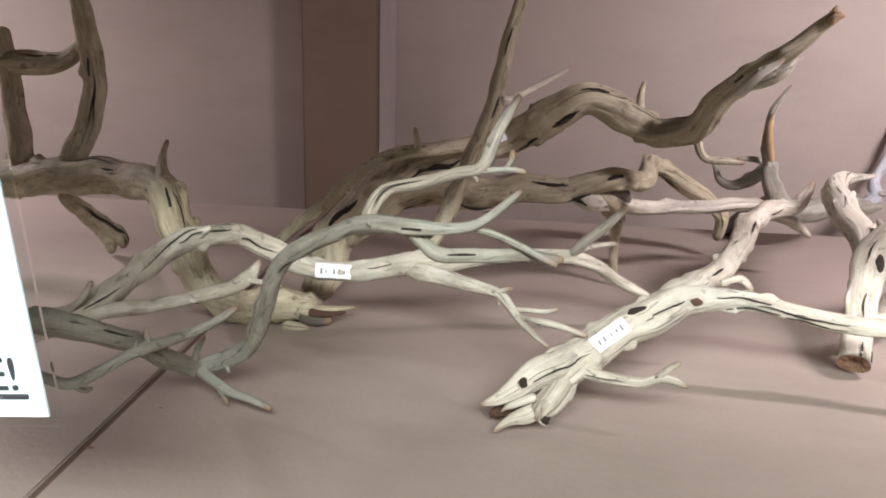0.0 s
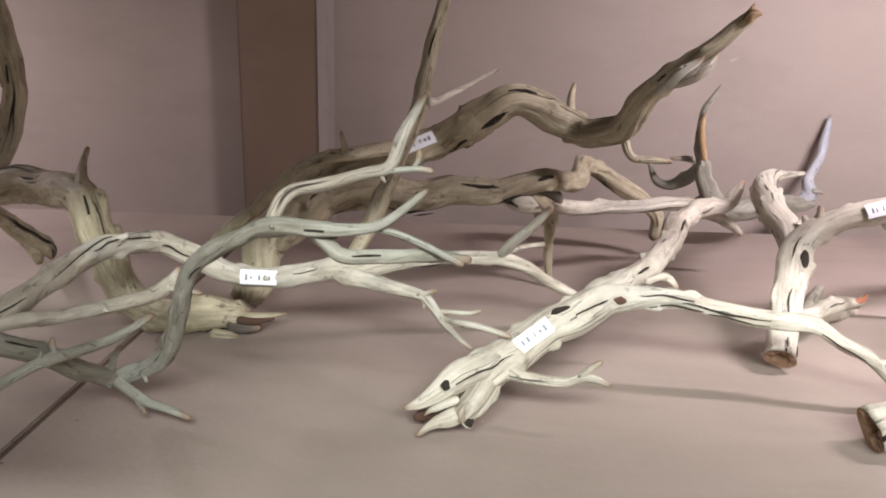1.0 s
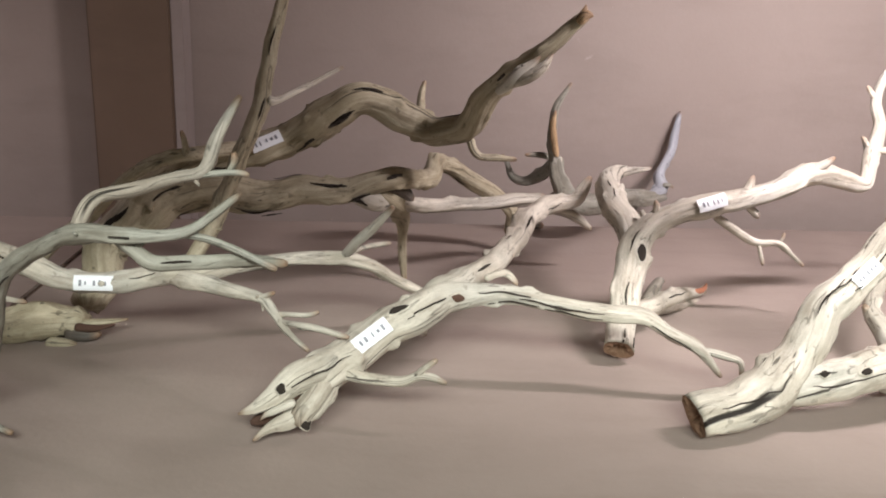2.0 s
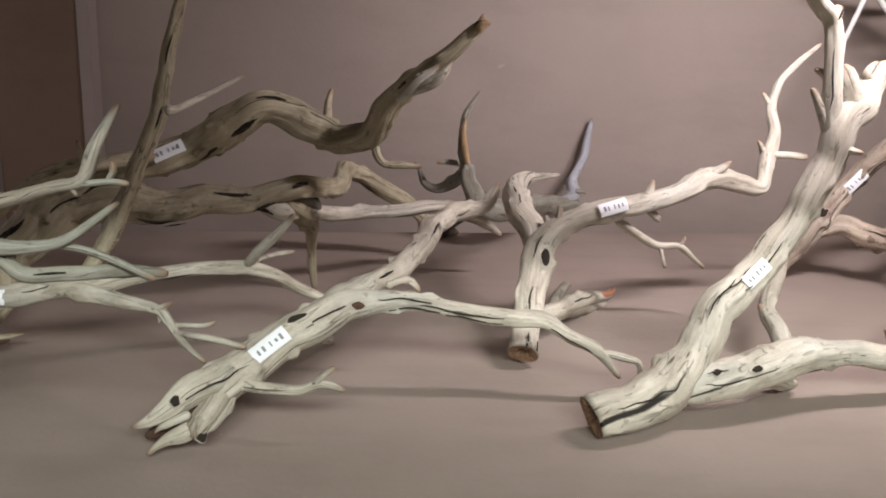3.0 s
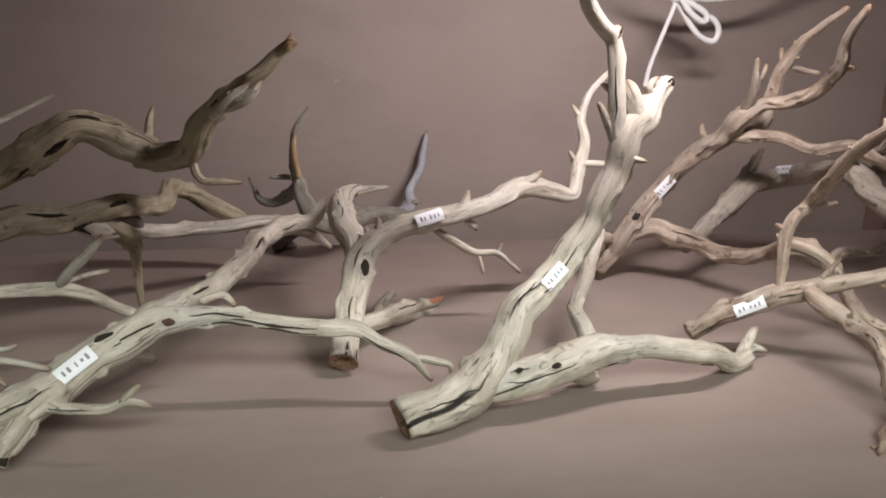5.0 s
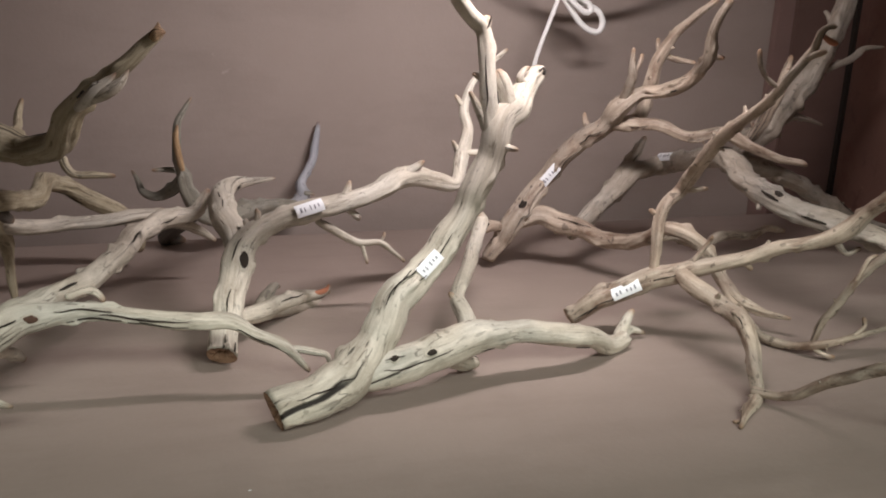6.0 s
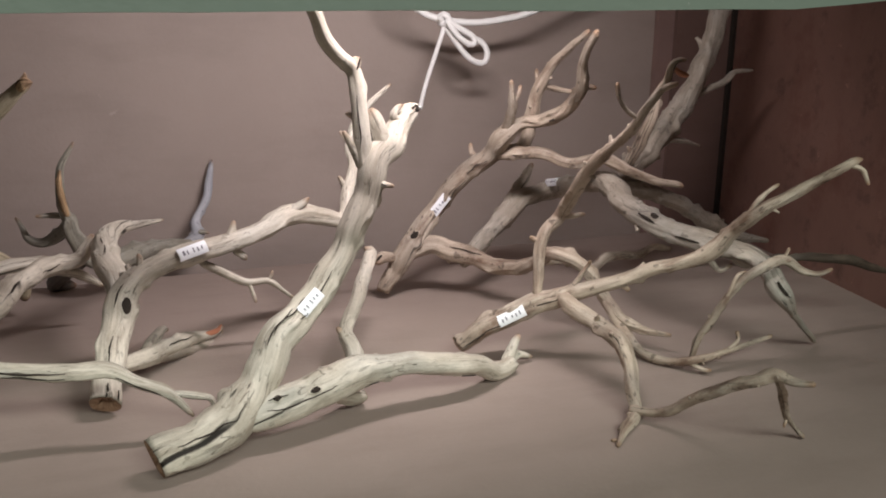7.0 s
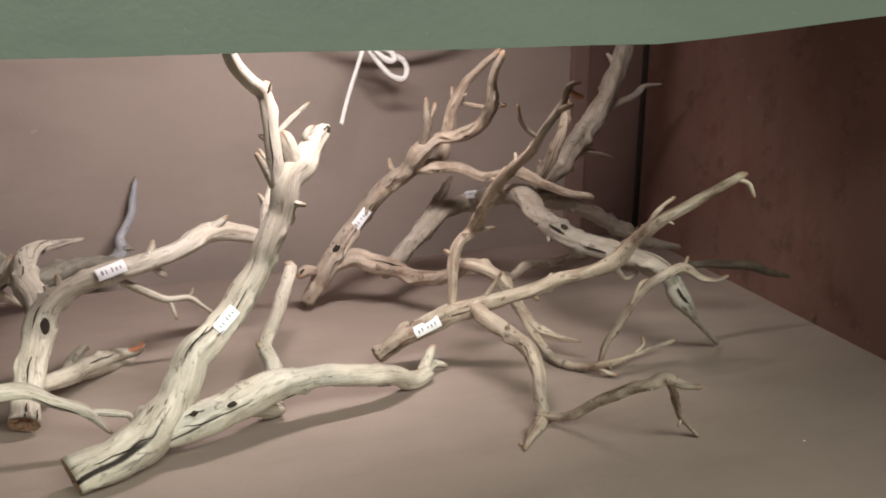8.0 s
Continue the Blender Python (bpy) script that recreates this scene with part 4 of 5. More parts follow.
limb(b, "root", [(-0.303, 0.670, 0.035, 0.0043), (-0.285, 0.665, 0.026, 0.0046), (-0.271, 0.661, 0.021, 0.0039), (-0.253, 0.657, 0.018, 0.0031), (-0.234, 0.654, 0.013, 0.0021)])
limb(b, "root", [(-0.285, 0.665, 0.027, 0.0023), (-0.277, 0.660, 0.019, 0.0023), (-0.270, 0.656, 0.013, 0.0021)])
limb(b, "limb", [(-0.328, 0.487, 0.113, 0.0020), (-0.320, 0.497, 0.103, 0.0031), (-0.311, 0.512, 0.092, 0.0034), (-0.302, 0.532, 0.092, 0.0037), (-0.293, 0.553, 0.096, 0.0038), (-0.289, 0.578, 0.093, 0.0044), (-0.284, 0.619, 0.085, 0.0040), (-0.272, 0.639, 0.088, 0.0034), (-0.258, 0.653, 0.096, 0.0021)], spurs=2)
limb(b, "twig", [(-0.311, 0.512, 0.093, 0.0018), (-0.306, 0.517, 0.086, 0.0021), (-0.302, 0.522, 0.085, 0.0021)])
limb(b, "stub", [(-0.301, 0.665, 0.042, 0.0026), (-0.297, 0.665, 0.054, 0.0029), (-0.291, 0.665, 0.065, 0.0021)])
limb(b, "stub", [(-0.289, 0.573, 0.095, 0.0020), (-0.290, 0.573, 0.101, 0.0021), (-0.290, 0.573, 0.107, 0.0021)])
hollow_shade(b, (-0.099, 0.526, 0.203), 0.0073, 0.0008)
hollow_shade(b, (-0.071, 0.535, 0.188), 0.0168, 0.0006)
hollow_shade(b, (-0.199, 0.595, 0.152), 0.0272, 0.0007)
hollow_shade(b, (-0.302, 0.558, 0.108), 0.0229, 0.0007)

g = branch((0.641, 0.825, 0.000), PALE, "tall bright pale driftwood with sawn end and price sticker", -0.16, 0.9)
limb(g, "trunk", [(0.277, 0.710, 0.020, 0.0159), (0.311, 0.720, 0.026, 0.0178), (0.347, 0.740, 0.033, 0.0200), (0.371, 0.756, 0.058, 0.0173), (0.392, 0.772, 0.089, 0.0155), (0.426, 0.792, 0.115, 0.0138), (0.454, 0.802, 0.148, 0.0129), (0.473, 0.806, 0.183, 0.0129), (0.489, 0.810, 0.214, 0.0135), (0.499, 0.816, 0.246, 0.0147), (0.515, 0.825, 0.260, 0.0150), (0.527, 0.836, 0.272, 0.0112), (0.537, 0.843, 0.283, 0.0092), (0.545, 0.848, 0.290, 0.0088), (0.551, 0.850, 0.292, 0.0066)], sawn=True)
limb(g, "limb", [(0.353, 0.740, 0.028, 0.0130), (0.381, 0.744, 0.035, 0.0173), (0.413, 0.751, 0.043, 0.0161), (0.441, 0.758, 0.047, 0.0158), (0.472, 0.768, 0.052, 0.0145), (0.509, 0.776, 0.051, 0.0115), (0.547, 0.781, 0.045, 0.0111), (0.598, 0.796, 0.034, 0.0110), (0.641, 0.825, 0.011, 0.0096), (0.668, 0.843, 0.010, 0.0085)])
limb(g, "stub", [(0.661, 0.843, 0.008, 0.0061), (0.663, 0.847, 0.013, 0.0072), (0.673, 0.851, 0.030, 0.0053), (0.681, 0.855, 0.038, 0.0030)])
limb(g, "stub", [(0.669, 0.855, 0.006, 0.0043), (0.684, 0.861, 0.012, 0.0044), (0.703, 0.865, 0.006, 0.0021)])
limb(g, "limb", [(0.491, 0.810, 0.228, 0.0081), (0.486, 0.814, 0.261, 0.0084), (0.484, 0.817, 0.293, 0.0072), (0.479, 0.819, 0.329, 0.0072), (0.462, 0.813, 0.344, 0.0073), (0.446, 0.803, 0.362, 0.0072), (0.435, 0.793, 0.384, 0.0065), (0.421, 0.784, 0.408, 0.0056), (0.410, 0.774, 0.431, 0.0045)])
limb(g, "stub", [(0.478, 0.819, 0.329, 0.0048), (0.480, 0.819, 0.337, 0.0061), (0.482, 0.819, 0.343, 0.0039)])
limb(g, "prong", [(0.508, 0.815, 0.251, 0.0080), (0.504, 0.820, 0.270, 0.0098), (0.500, 0.823, 0.284, 0.0085), (0.496, 0.825, 0.294, 0.0058)])
limb(g, "stub", [(0.530, 0.836, 0.279, 0.0050), (0.523, 0.834, 0.286, 0.0040), (0.527, 0.834, 0.294, 0.0026), (0.533, 0.836, 0.297, 0.0016)])
limb(g, "stub", [(0.491, 0.822, 0.277, 0.0040), (0.481, 0.826, 0.286, 0.0036), (0.474, 0.830, 0.290, 0.0018)])
limb(g, "stub", [(0.491, 0.813, 0.234, 0.0061), (0.502, 0.805, 0.225, 0.0039), (0.513, 0.800, 0.223, 0.0021)])
limb(g, "stub", [(0.532, 0.839, 0.272, 0.0042), (0.541, 0.842, 0.272, 0.0029), (0.544, 0.842, 0.275, 0.0021)])
limb(g, "stub", [(0.485, 0.813, 0.240, 0.0049), (0.475, 0.814, 0.261, 0.0039), (0.467, 0.814, 0.275, 0.0021)])
limb(g, "leg", [(0.479, 0.806, 0.030, 0.0072), (0.488, 0.851, 0.038, 0.0085), (0.489, 0.891, 0.050, 0.0082), (0.509, 0.926, 0.065, 0.0078), (0.531, 0.965, 0.083, 0.0081), (0.552, 1.005, 0.105, 0.0077), (0.545, 1.005, 0.112, 0.0035)])
limb(g, "stub", [(0.490, 0.891, 0.046, 0.0045), (0.483, 0.886, 0.052, 0.0038), (0.479, 0.886, 0.057, 0.0021)])
limb(g, "knob", [(0.437, 0.766, 0.036, 0.0099), (0.465, 0.791, 0.020, 0.0109), (0.485, 0.806, 0.009, 0.0065)])
sticker(g, (0.426, 0.782, 0.119), size=(0.027, 0.0125))
knot(g, (0.547, 0.842, 0.292), 0.0038, stretch=1.1)
hollow_shade(g, (0.407, 0.770, 0.122), 0.0500, 0.0008)
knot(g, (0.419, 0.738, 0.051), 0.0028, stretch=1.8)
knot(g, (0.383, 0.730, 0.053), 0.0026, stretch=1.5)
hollow_shade(g, (0.328, 0.706, 0.041), 0.0733, 0.0008)
hollow_shade(g, (0.410, 0.736, 0.045), 0.0684, 0.0008)
hollow_shade(g, (0.382, 0.736, 0.047), 0.0156, 0.0013)
hollow_shade(g, (0.393, 0.767, 0.108), 0.0371, 0.0008)
hollow_shade(g, (0.431, 0.782, 0.124), 0.0710, 0.0008)
hollow_shade(g, (0.591, 0.786, 0.029), 0.0217, 0.0015)
hollow_shade(g, (0.481, 0.761, 0.045), 0.0167, 0.0013)
hollow_shade(g, (0.478, 0.804, 0.284), 0.0494, 0.0008)
hollow_shade(g, (0.481, 0.813, 0.337), 0.0143, 0.0013)
hollow_shade(g, (0.492, 0.814, 0.267), 0.0197, 0.0014)

h = branch((0.827, 0.828, 0.000), BROWN, "light brown driftwood branch with price sticker", -0.25, 1.5)
limb(h, "trunk", [(0.615, 1.149, 0.012, 0.0072), (0.631, 1.148, 0.039, 0.0112), (0.648, 1.140, 0.071, 0.0144), (0.669, 1.147, 0.099, 0.0129), (0.695, 1.155, 0.129, 0.0122), (0.725, 1.137, 0.173, 0.0129), (0.749, 1.107, 0.205, 0.0135), (0.758, 1.078, 0.235, 0.0124), (0.775, 1.059, 0.251, 0.0096), (0.795, 1.020, 0.261, 0.0086), (0.804, 0.982, 0.284, 0.0083), (0.794, 0.944, 0.308, 0.0084), (0.779, 0.916, 0.339, 0.0057), (0.771, 0.877, 0.372, 0.0032)], sawn=True, spurs=3)
limb(h, "stub", [(0.796, 0.963, 0.302, 0.0046), (0.807, 0.954, 0.305, 0.0042), (0.814, 0.944, 0.305, 0.0028)])
limb(h, "prong", [(0.758, 1.078, 0.240, 0.0067), (0.755, 1.050, 0.271, 0.0060), (0.749, 1.040, 0.287, 0.0045), (0.743, 1.031, 0.309, 0.0022)])
limb(h, "prong", [(0.754, 1.045, 0.279, 0.0027), (0.758, 1.040, 0.290, 0.0030), (0.761, 1.041, 0.302, 0.0021)])
limb(h, "stub", [(0.740, 1.117, 0.192, 0.0063), (0.734, 1.127, 0.205, 0.0044), (0.733, 1.132, 0.218, 0.0021)])
limb(h, "limb", [(0.757, 1.098, 0.212, 0.0097), (0.798, 1.108, 0.213, 0.0088), (0.806, 1.098, 0.253, 0.0088), (0.811, 1.089, 0.293, 0.0079), (0.819, 1.070, 0.325, 0.0058), (0.830, 1.041, 0.350, 0.0049), (0.840, 1.012, 0.371, 0.0033)], spurs=3)
limb(h, "twig", [(0.815, 1.089, 0.299, 0.0037), (0.837, 1.089, 0.293, 0.0040), (0.859, 1.079, 0.291, 0.0028)])
limb(h, "twig", [(0.813, 1.089, 0.293, 0.0028), (0.808, 1.090, 0.309, 0.0031), (0.807, 1.090, 0.320, 0.0021)])
limb(h, "limb", [(0.757, 1.098, 0.208, 0.0085), (0.801, 1.068, 0.211, 0.0078), (0.838, 1.038, 0.200, 0.0070), (0.871, 1.018, 0.209, 0.0070), (0.905, 1.006, 0.193, 0.0062), (0.940, 0.995, 0.180, 0.0051), (0.981, 0.986, 0.172, 0.0028)], spurs=3)
limb(h, "limb", [(0.642, 1.147, 0.057, 0.0075), (0.659, 1.139, 0.073, 0.0121), (0.688, 1.128, 0.077, 0.0129), (0.732, 1.108, 0.062, 0.0113), (0.762, 1.058, 0.057, 0.0103), (0.773, 1.007, 0.077, 0.0091), (0.774, 0.957, 0.102, 0.0088), (0.786, 0.936, 0.100, 0.0080), (0.809, 0.924, 0.080, 0.0087), (0.827, 0.912, 0.048, 0.0081), (0.833, 0.880, 0.031, 0.0061), (0.849, 0.858, 0.025, 0.0046), (0.870, 0.834, 0.024, 0.0025)], spurs=3)
limb(h, "stub", [(0.631, 1.147, 0.060, 0.0063), (0.606, 1.132, 0.064, 0.0078), (0.595, 1.122, 0.060, 0.0039)])
limb(h, "limb", [(0.823, 0.913, 0.049, 0.0047), (0.828, 0.870, 0.022, 0.0054), (0.827, 0.829, 0.009, 0.0049), (0.843, 0.797, 0.009, 0.0044), (0.860, 0.770, 0.018, 0.0044), (0.907, 0.773, 0.023, 0.0038), (0.971, 0.781, 0.031, 0.0021)], spurs=3)
limb(h, "twig", [(0.853, 0.776, 0.014, 0.0022), (0.866, 0.765, 0.007, 0.0024), (0.873, 0.760, 0.007, 0.0021)])
limb(h, "twig", [(0.900, 0.773, 0.022, 0.0020), (0.915, 0.772, 0.034, 0.0021), (0.914, 0.773, 0.045, 0.0021)])
limb(h, "limb", [(0.773, 1.007, 0.075, 0.0049), (0.836, 1.046, 0.066, 0.0060), (0.910, 1.085, 0.040, 0.0063), (0.949, 1.105, 0.049, 0.0065), (1.013, 1.124, 0.043, 0.0058), (1.052, 1.144, 0.048, 0.0055), (1.090, 1.154, 0.040, 0.0033)], spurs=3)
sticker(h, (0.691, 1.141, 0.132))
knot(h, (0.646, 1.118, 0.102), 0.0045)
hollow_shade(h, (0.646, 1.128, 0.101), 0.0127, 0.0020)
hollow_shade(h, (0.708, 1.136, 0.143), 0.0565, 0.0008)
hollow_shade(h, (0.731, 1.107, 0.188), 0.0395, 0.0008)
hollow_shade(h, (0.599, 1.122, 0.066), 0.0124, 0.0022)
hollow_shade(h, (0.790, 1.010, 0.260), 0.0104, 0.0016)
hollow_shade(h, (0.719, 1.098, 0.078), 0.0478, 0.0008)

j = branch((0.688, 0.651, 0.000), BROWN, "twiggy brown driftwood branch with price sticker", -0.25, 1.6)
limb(j, "trunk", [(0.627, 0.897, 0.018, 0.0099), (0.648, 0.883, 0.041, 0.0118), (0.673, 0.875, 0.052, 0.0112), (0.706, 0.860, 0.071, 0.0118), (0.733, 0.839, 0.086, 0.0104), (0.765, 0.816, 0.101, 0.0078), (0.807, 0.787, 0.123, 0.0077), (0.840, 0.766, 0.136, 0.0079), (0.856, 0.751, 0.151, 0.0081), (0.862, 0.734, 0.171, 0.0067), (0.869, 0.695, 0.204, 0.0062), (0.898, 0.669, 0.231, 0.0055), (0.914, 0.646, 0.252, 0.0045), (0.927, 0.639, 0.259, 0.0022)], sawn=True, spurs=4)
limb(j, "twig", [(0.918, 0.643, 0.253, 0.0024), (0.931, 0.641, 0.248, 0.0023), (0.941, 0.641, 0.233, 0.0021)])
limb(j, "twig", [(0.867, 0.729, 0.178, 0.0026), (0.881, 0.725, 0.203, 0.0027), (0.895, 0.726, 0.214, 0.0021), (0.909, 0.727, 0.221, 0.0021)])
limb(j, "limb", [(0.704, 0.860, 0.073, 0.0052), (0.707, 0.867, 0.119, 0.0059), (0.717, 0.872, 0.150, 0.0066), (0.736, 0.876, 0.169, 0.0073), (0.734, 0.832, 0.212, 0.0070), (0.734, 0.793, 0.247, 0.0067), (0.735, 0.751, 0.272, 0.0056), (0.724, 0.710, 0.295, 0.0039), (0.731, 0.694, 0.318, 0.0039), (0.736, 0.689, 0.330, 0.0033), (0.735, 0.684, 0.343, 0.0027), (0.742, 0.684, 0.348, 0.0022), (0.751, 0.685, 0.348, 0.0021)], spurs=4)
limb(j, "twig", [(0.728, 0.695, 0.317, 0.0022), (0.734, 0.684, 0.324, 0.0027), (0.740, 0.678, 0.328, 0.0021)])
limb(j, "twig", [(0.737, 0.684, 0.341, 0.0018), (0.746, 0.684, 0.336, 0.0025), (0.754, 0.684, 0.334, 0.0021)], ORANGE)
limb(j, "twig", [(0.723, 0.712, 0.293, 0.0018), (0.712, 0.717, 0.301, 0.0021), (0.704, 0.717, 0.312, 0.0021), (0.701, 0.717, 0.326, 0.0021)])
limb(j, "stub", [(0.734, 0.876, 0.168, 0.0034), (0.746, 0.869, 0.167, 0.0033), (0.761, 0.863, 0.170, 0.0021)])
limb(j, "stub", [(0.714, 0.874, 0.134, 0.0033), (0.706, 0.874, 0.141, 0.0030), (0.699, 0.875, 0.145, 0.0021)])
limb(j, "limb", [(0.910, 1.019, 0.194, 0.0056), (0.915, 0.999, 0.223, 0.0084), (0.916, 0.979, 0.259, 0.0075), (0.918, 0.969, 0.291, 0.0052), (0.915, 0.959, 0.310, 0.0029)], spurs=4)
limb(j, "limb", [(0.722, 0.840, 0.083, 0.0075), (0.736, 0.789, 0.069, 0.0094), (0.745, 0.753, 0.059, 0.0098), (0.743, 0.727, 0.044, 0.0090), (0.731, 0.701, 0.026, 0.0070), (0.727, 0.687, 0.008, 0.0064), (0.701, 0.662, 0.004, 0.0042), (0.678, 0.638, 0.002, 0.0022)], spurs=4)
limb(j, "limb", [(0.722, 0.690, 0.011, 0.0038), (0.741, 0.660, 0.018, 0.0051), (0.749, 0.607, 0.057, 0.0053), (0.762, 0.567, 0.083, 0.0051), (0.771, 0.551, 0.093, 0.0045), (0.777, 0.535, 0.092, 0.0035), (0.785, 0.520, 0.094, 0.0021)], spurs=4)
limb(j, "twig", [(0.773, 0.552, 0.091, 0.0027), (0.792, 0.563, 0.067, 0.0036), (0.815, 0.579, 0.037, 0.0030), (0.836, 0.590, 0.019, 0.0021), (0.856, 0.598, 0.003, 0.0021)])
limb(j, "stub", [(0.815, 0.579, 0.035, 0.0015), (0.813, 0.579, 0.027, 0.0021)])
limb(j, "stub", [(0.688, 0.651, 0.001, 0.0016), (0.679, 0.651, 0.002, 0.0021)])
limb(j, "limb", [(0.873, 0.798, 0.008, 0.0027), (0.875, 0.789, 0.036, 0.0043), (0.886, 0.780, 0.062, 0.0043), (0.902, 0.769, 0.098, 0.0045), (0.920, 0.753, 0.122, 0.0054), (0.947, 0.749, 0.131, 0.0051), (0.971, 0.744, 0.119, 0.0042), (0.987, 0.737, 0.116, 0.0029), (1.002, 0.733, 0.121, 0.0021)], spurs=4)
limb(j, "twig", [(0.939, 0.747, 0.130, 0.0023), (0.949, 0.749, 0.137, 0.0022), (0.953, 0.749, 0.145, 0.0021)])
limb(j, "twig", [(0.894, 0.772, 0.084, 0.0021), (0.901, 0.768, 0.111, 0.0023), (0.916, 0.771, 0.115, 0.0021)])
limb(j, "stub", [(0.726, 0.840, 0.079, 0.0037), (0.747, 0.830, 0.117, 0.0026), (0.748, 0.824, 0.127, 0.0021)])
limb(j, "stub", [(0.771, 0.813, 0.104, 0.0028), (0.783, 0.807, 0.099, 0.0026), (0.788, 0.805, 0.094, 0.0021)])
sticker(j, (0.673, 0.864, 0.057))
hollow_shade(j, (0.657, 0.864, 0.045), 0.0583, 0.0008)
hollow_shade(j, (0.706, 0.847, 0.076), 0.0324, 0.0008)
hollow_shade(j, (0.638, 0.883, 0.030), 0.0328, 0.0008)
hollow_shade(j, (0.732, 0.738, 0.064), 0.0144, 0.0017)

k = branch((1.062, 0.806, 0.000), DUSK, "forked greyish brown driftwood leaning in the corner", -0.25, 1.3)
limb(k, "trunk", [(0.721, 1.119, 0.047, 0.0062), (0.733, 1.117, 0.068, 0.0100), (0.775, 1.141, 0.094, 0.0138), (0.822, 1.154, 0.129, 0.0142), (0.885, 1.172, 0.140, 0.0141), (0.888, 1.087, 0.163, 0.0136), (0.889, 1.033, 0.173, 0.0143), (0.882, 0.971, 0.157, 0.0136), (0.879, 0.917, 0.148, 0.0133), (0.898, 0.875, 0.138, 0.0123), (0.918, 0.840, 0.131, 0.0125), (0.945, 0.803, 0.123, 0.0117), (0.946, 0.769, 0.113, 0.0114), (0.938, 0.735, 0.097, 0.0105), (0.984, 0.761, 0.060, 0.0044), (1.062, 0.806, 0.006, 0.0029)], spurs=2)
limb(k, "stub", [(0.804, 1.156, 0.124, 0.0081), (0.835, 1.173, 0.154, 0.0070), (0.855, 1.183, 0.178, 0.0035)])
limb(k, "limb", [(0.898, 1.033, 0.172, 0.0092), (0.946, 1.066, 0.187, 0.0142), (0.989, 1.095, 0.198, 0.0163), (1.034, 1.117, 0.231, 0.0158), (1.082, 1.130, 0.281, 0.0151), (1.124, 1.152, 0.336, 0.0149), (1.147, 1.163, 0.389, 0.0145), (1.171, 1.174, 0.442, 0.0136), (1.195, 1.185, 0.496, 0.0128)], spurs=2)
limb(k, "twig", [(1.005, 1.096, 0.208, 0.0068), (1.045, 1.118, 0.217, 0.0062), (1.079, 1.129, 0.213, 0.0040), (1.118, 1.140, 0.203, 0.0021)])
limb(k, "twig", [(1.071, 1.130, 0.273, 0.0057), (1.116, 1.141, 0.286, 0.0050), (1.162, 1.153, 0.299, 0.0050), (1.179, 1.153, 0.313, 0.0041), (1.216, 1.154, 0.317, 0.0021)])
limb(k, "limb", [(0.894, 1.033, 0.169, 0.0092), (0.958, 1.058, 0.159, 0.0117), (1.033, 1.080, 0.133, 0.0121), (1.116, 1.103, 0.094, 0.0109), (1.183, 1.115, 0.065, 0.0093), (1.258, 1.127, 0.047, 0.0034)], spurs=2)
limb(k, "root", [(0.963, 0.803, 0.116, 0.0045), (1.036, 0.815, 0.112, 0.0054), (1.103, 0.815, 0.105, 0.0062), (1.143, 0.815, 0.093, 0.0056), (1.189, 0.815, 0.081, 0.0023)], BURNT)
limb(k, "stub", [(0.918, 0.839, 0.114, 0.0035), (0.928, 0.831, 0.100, 0.0028), (0.941, 0.825, 0.108, 0.0021)])
sticker(k, (0.876, 1.157, 0.143))
knot(k, (0.880, 0.902, 0.149), 0.0040)
hollow_shade(k, (0.866, 0.897, 0.152), 0.0183, 0.0023)
hollow_shade(k, (0.925, 0.717, 0.114), 0.0128, 0.0018)
hollow_shade(k, (1.169, 1.086, 0.097), 0.0453, 0.0008)
hollow_shade(k, (0.893, 0.853, 0.135), 0.0277, 0.0016)


# ---- shelf lamp fitting, beam, cord, sign ----
lamp_body = new("shelf_light")
lamp_body.location = (0.57, 0.71, 0.58)
tagged(lamp_body, "slim white lamp fitting under the upper shelf", "lamp")
housing = box("housing", (-0.16, -0.035, 0.0), (0.16, 0.035, 0.02), CORD, lamp_body, bevel=0.004)

bm = bmesh.new()
edge = [(x, 0.3755 + 0.030 * (x - 0.25) + 0.0012 * noise.noise(Vector((x * 9, 0, 0))) + max(0.0, x - 0.66) * 0.085) for x in (-1.65 + 0.05 * q for q in range(59))]
rows = [[bm.verts.new((x, y, z)) for x, z in line] for y, line in ((0.44, edge), (0.44, [(x, 0.66) for x, z in edge]), (0.47, [(x, 0.66) for x, z in edge]), (0.47, edge))]
for r0, r1 in zip(rows, rows[1:] + rows[:1]):
    for q in range(len(edge) - 1):
        bm.faces.new((r0[q], r0[q + 1], r1[q + 1], r1[q]))
for q in (0, -1):
    bm.faces.new([r[q] for r in rows])
bmesh.ops.recalc_face_normals(bm, faces=bm.faces[:])
me = bpy.data.meshes.new("shelf_beam")
bm.to_mesh(me)
bm.free()
me.materials.append(GREEN)
beam = new("shelf_beam", me)
tagged(beam, "grey-green painted wooden beam across the shelf front", "beam", kind="structure")

cord = new("hanging_cord")
cord.location = (0, 0, 0)
tagged(cord, "white cord tied in a loop before the back wall", "cord")
tube("cord_end", [(0.763, 1.310, 0.384), (0.758, 1.310, 0.365), (0.750, 1.310, 0.340), (0.739, 1.310, 0.308), (0.730, 1.310, 0.279), (0.712, 1.280, 0.252)], 0.0034, CORD, cord)
tube("cord_loop", [(0.757, 1.310, 0.380), (0.776, 1.310, 0.354), (0.797, 1.310, 0.330), (0.816, 1.310, 0.319), (0.829, 1.310, 0.320), (0.833, 1.310, 0.334), (0.824, 1.310, 0.349), (0.802, 1.310, 0.358), (0.778, 1.310, 0.369), (0.761, 1.310, 0.382)], 0.0046, CORD, cord)
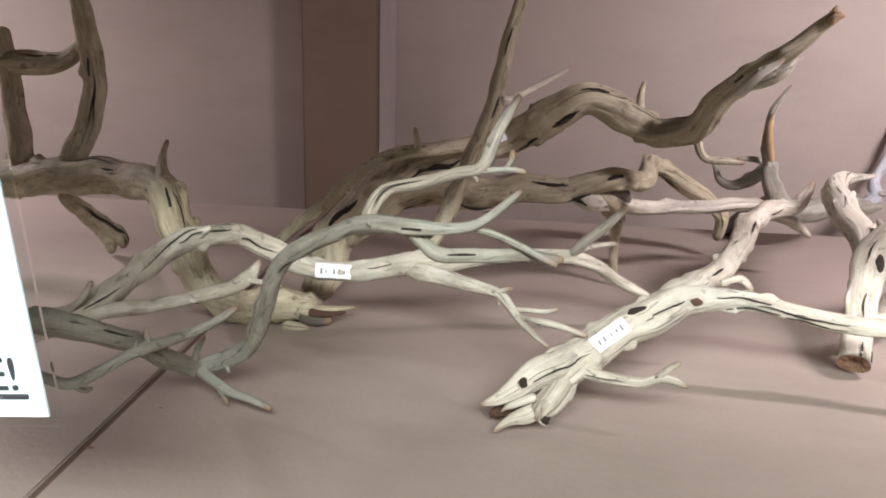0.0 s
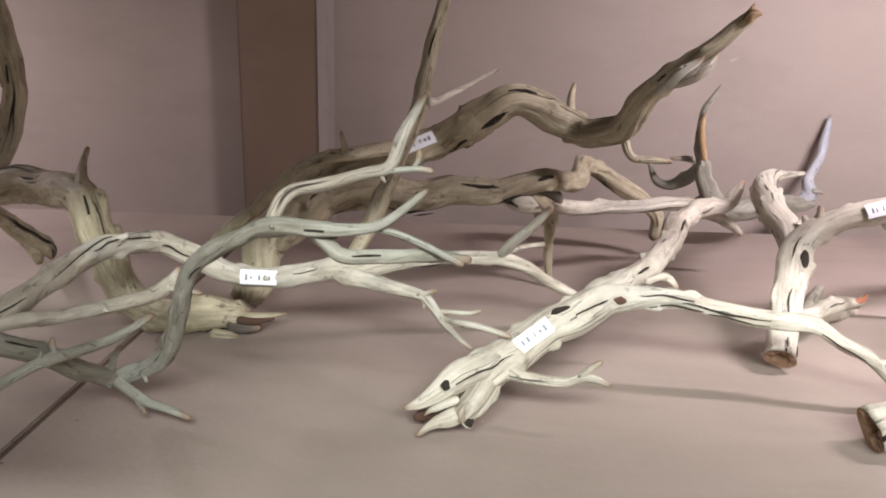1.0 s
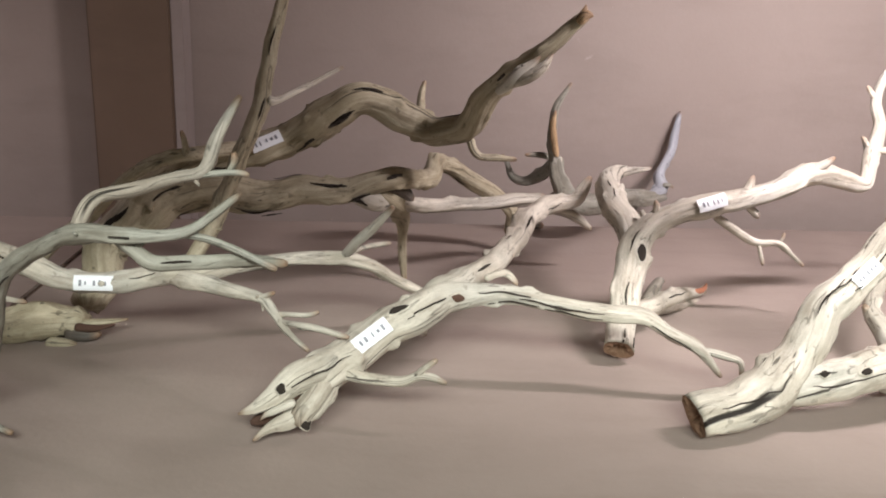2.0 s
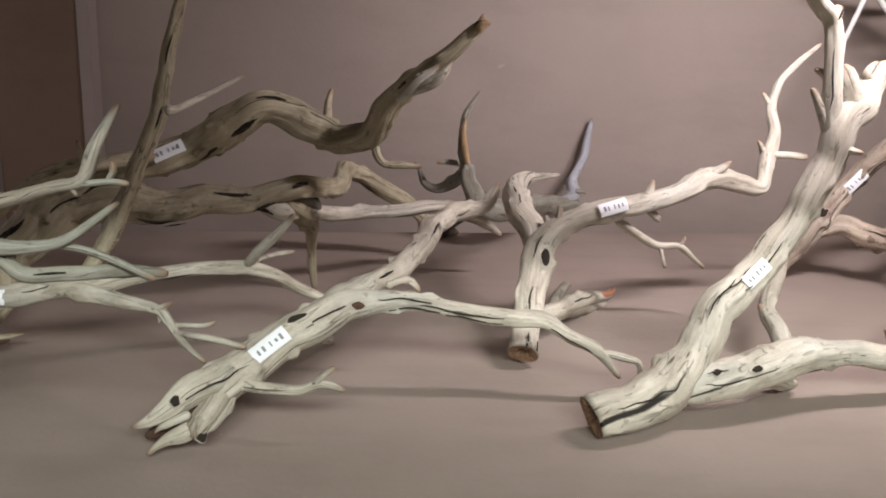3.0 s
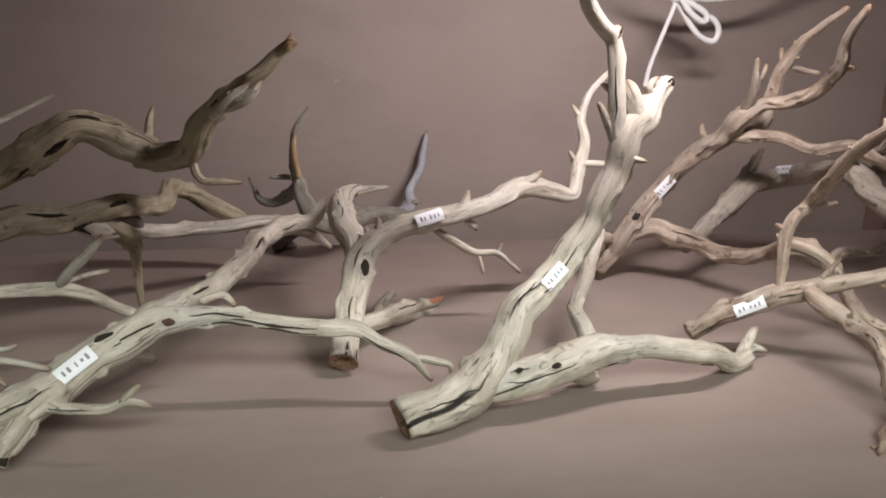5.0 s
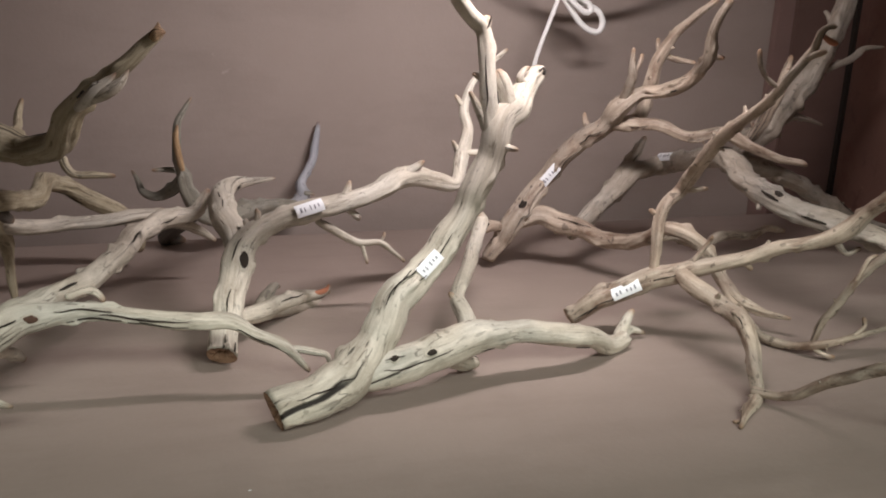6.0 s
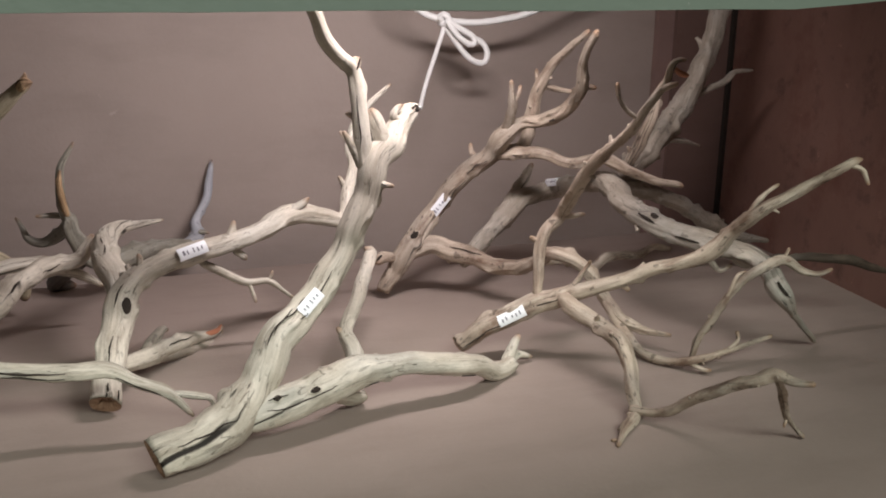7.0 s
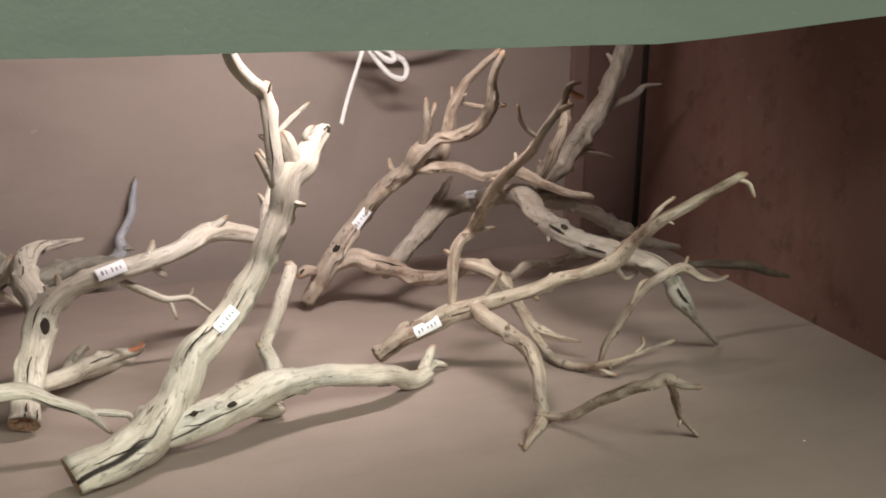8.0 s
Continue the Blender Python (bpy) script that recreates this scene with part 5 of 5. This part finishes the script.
tube("cord_loop", [(0.759, 1.300, 0.382), (0.777, 1.298, 0.360), (0.796, 1.298, 0.347), (0.806, 1.298, 0.349), (0.802, 1.298, 0.359), (0.779, 1.298, 0.371), (0.761, 1.300, 0.383)], 0.0046, CORD, cord)
tube("cord_knot", [(0.749, 1.310, 0.383), (0.755, 1.300, 0.390), (0.763, 1.298, 0.383), (0.762, 1.305, 0.375), (0.755, 1.314, 0.378), (0.751, 1.302, 0.388)], 0.005, CORD, cord)
tube("cord_run", [(0.66, 1.31, 0.598), (0.69, 1.31, 0.50), (0.695, 1.310, 0.418), (0.725, 1.310, 0.392), (0.761, 1.310, 0.382), (0.810, 1.310, 0.379), (0.857, 1.310, 0.385), (0.900, 1.310, 0.395), (0.961, 1.310, 0.422), (1.12, 1.31, 0.50), (1.17, 1.31, 0.598)], 0.0052, CORD, cord)

sign = new("sign_holder")
sign.matrix_world = pose(-0.215, 0.35, 0.162, 0, -6.0, 0)
tagged(sign, "clear plastic sign holder with a white sale sign", "sign")
paper = box("paper", (-0.16, 0.0, 0.0), (0.0, 0.0012, 0.22), SIGN, sign, "white paper sign with black letters", bevel=0)
glass, gnt, gb = nodes_of("clear_plastic")
gb.inputs["Transmission Weight"].default_value, gb.inputs["Roughness"].default_value, gb.inputs["IOR"].default_value = 1.0, 0.03, 1.03
gb.inputs["Base Color"].default_value = (0.95, 0.97, 0.97, 1)
plate = box("clear_cover", (-0.17, -0.003, -0.003), (0.008, -0.0015, 0.235), glass, sign, bevel=0)
plate.visible_shadow = False
box("clip_arm", (-0.06, -0.002, 0.205), (-0.03, 0.089, 0.225), CORD, sign, bevel=0.002)
text = bpy.data.curves.new("letters", "FONT")
text.body, text.size, text.extrude, text.align_x = "E!", 0.021, 0.0003, "RIGHT"
text.materials.append(INK)
letters = new("letters", text)
letters.parent = sign
letters.matrix_local = pose(-0.009, -0.0008, 0.0125, 90, 0, 0)
box("underline", (-0.14, -0.0012, 0.0085), (-0.007, -0.0002, 0.0105), INK, sign, bevel=0)

for x, y, s in ((-0.35, 0.589, 0.0022), (0.883, 0.442, 0.0030), (-0.33, 0.66, 0.0014), (0.25, 0.62, 0.0010), (0.95, 0.55, 0.0014)):
    bm = bmesh.new()
    bmesh.ops.create_icosphere(bm, subdivisions=1, radius=s)
    for v in bm.verts:
        v.co = Vector((v.co.x * 1.5, v.co.y, abs(v.co.z) * 0.5)) * (1 + 0.3 * noise.noise(v.co * 900))
    me = bpy.data.meshes.new("wood_crumb")
    bm.to_mesh(me)
    bm.free()
    me.materials.append(HEART if x < 0 else STICKER)
    crumb = new("wood_crumb", me)
    crumb.location = (x, y, 0.0003)
    tagged(crumb, "tiny wood crumb lying on the shelf board", "crumb", "crumbs on the shelf")
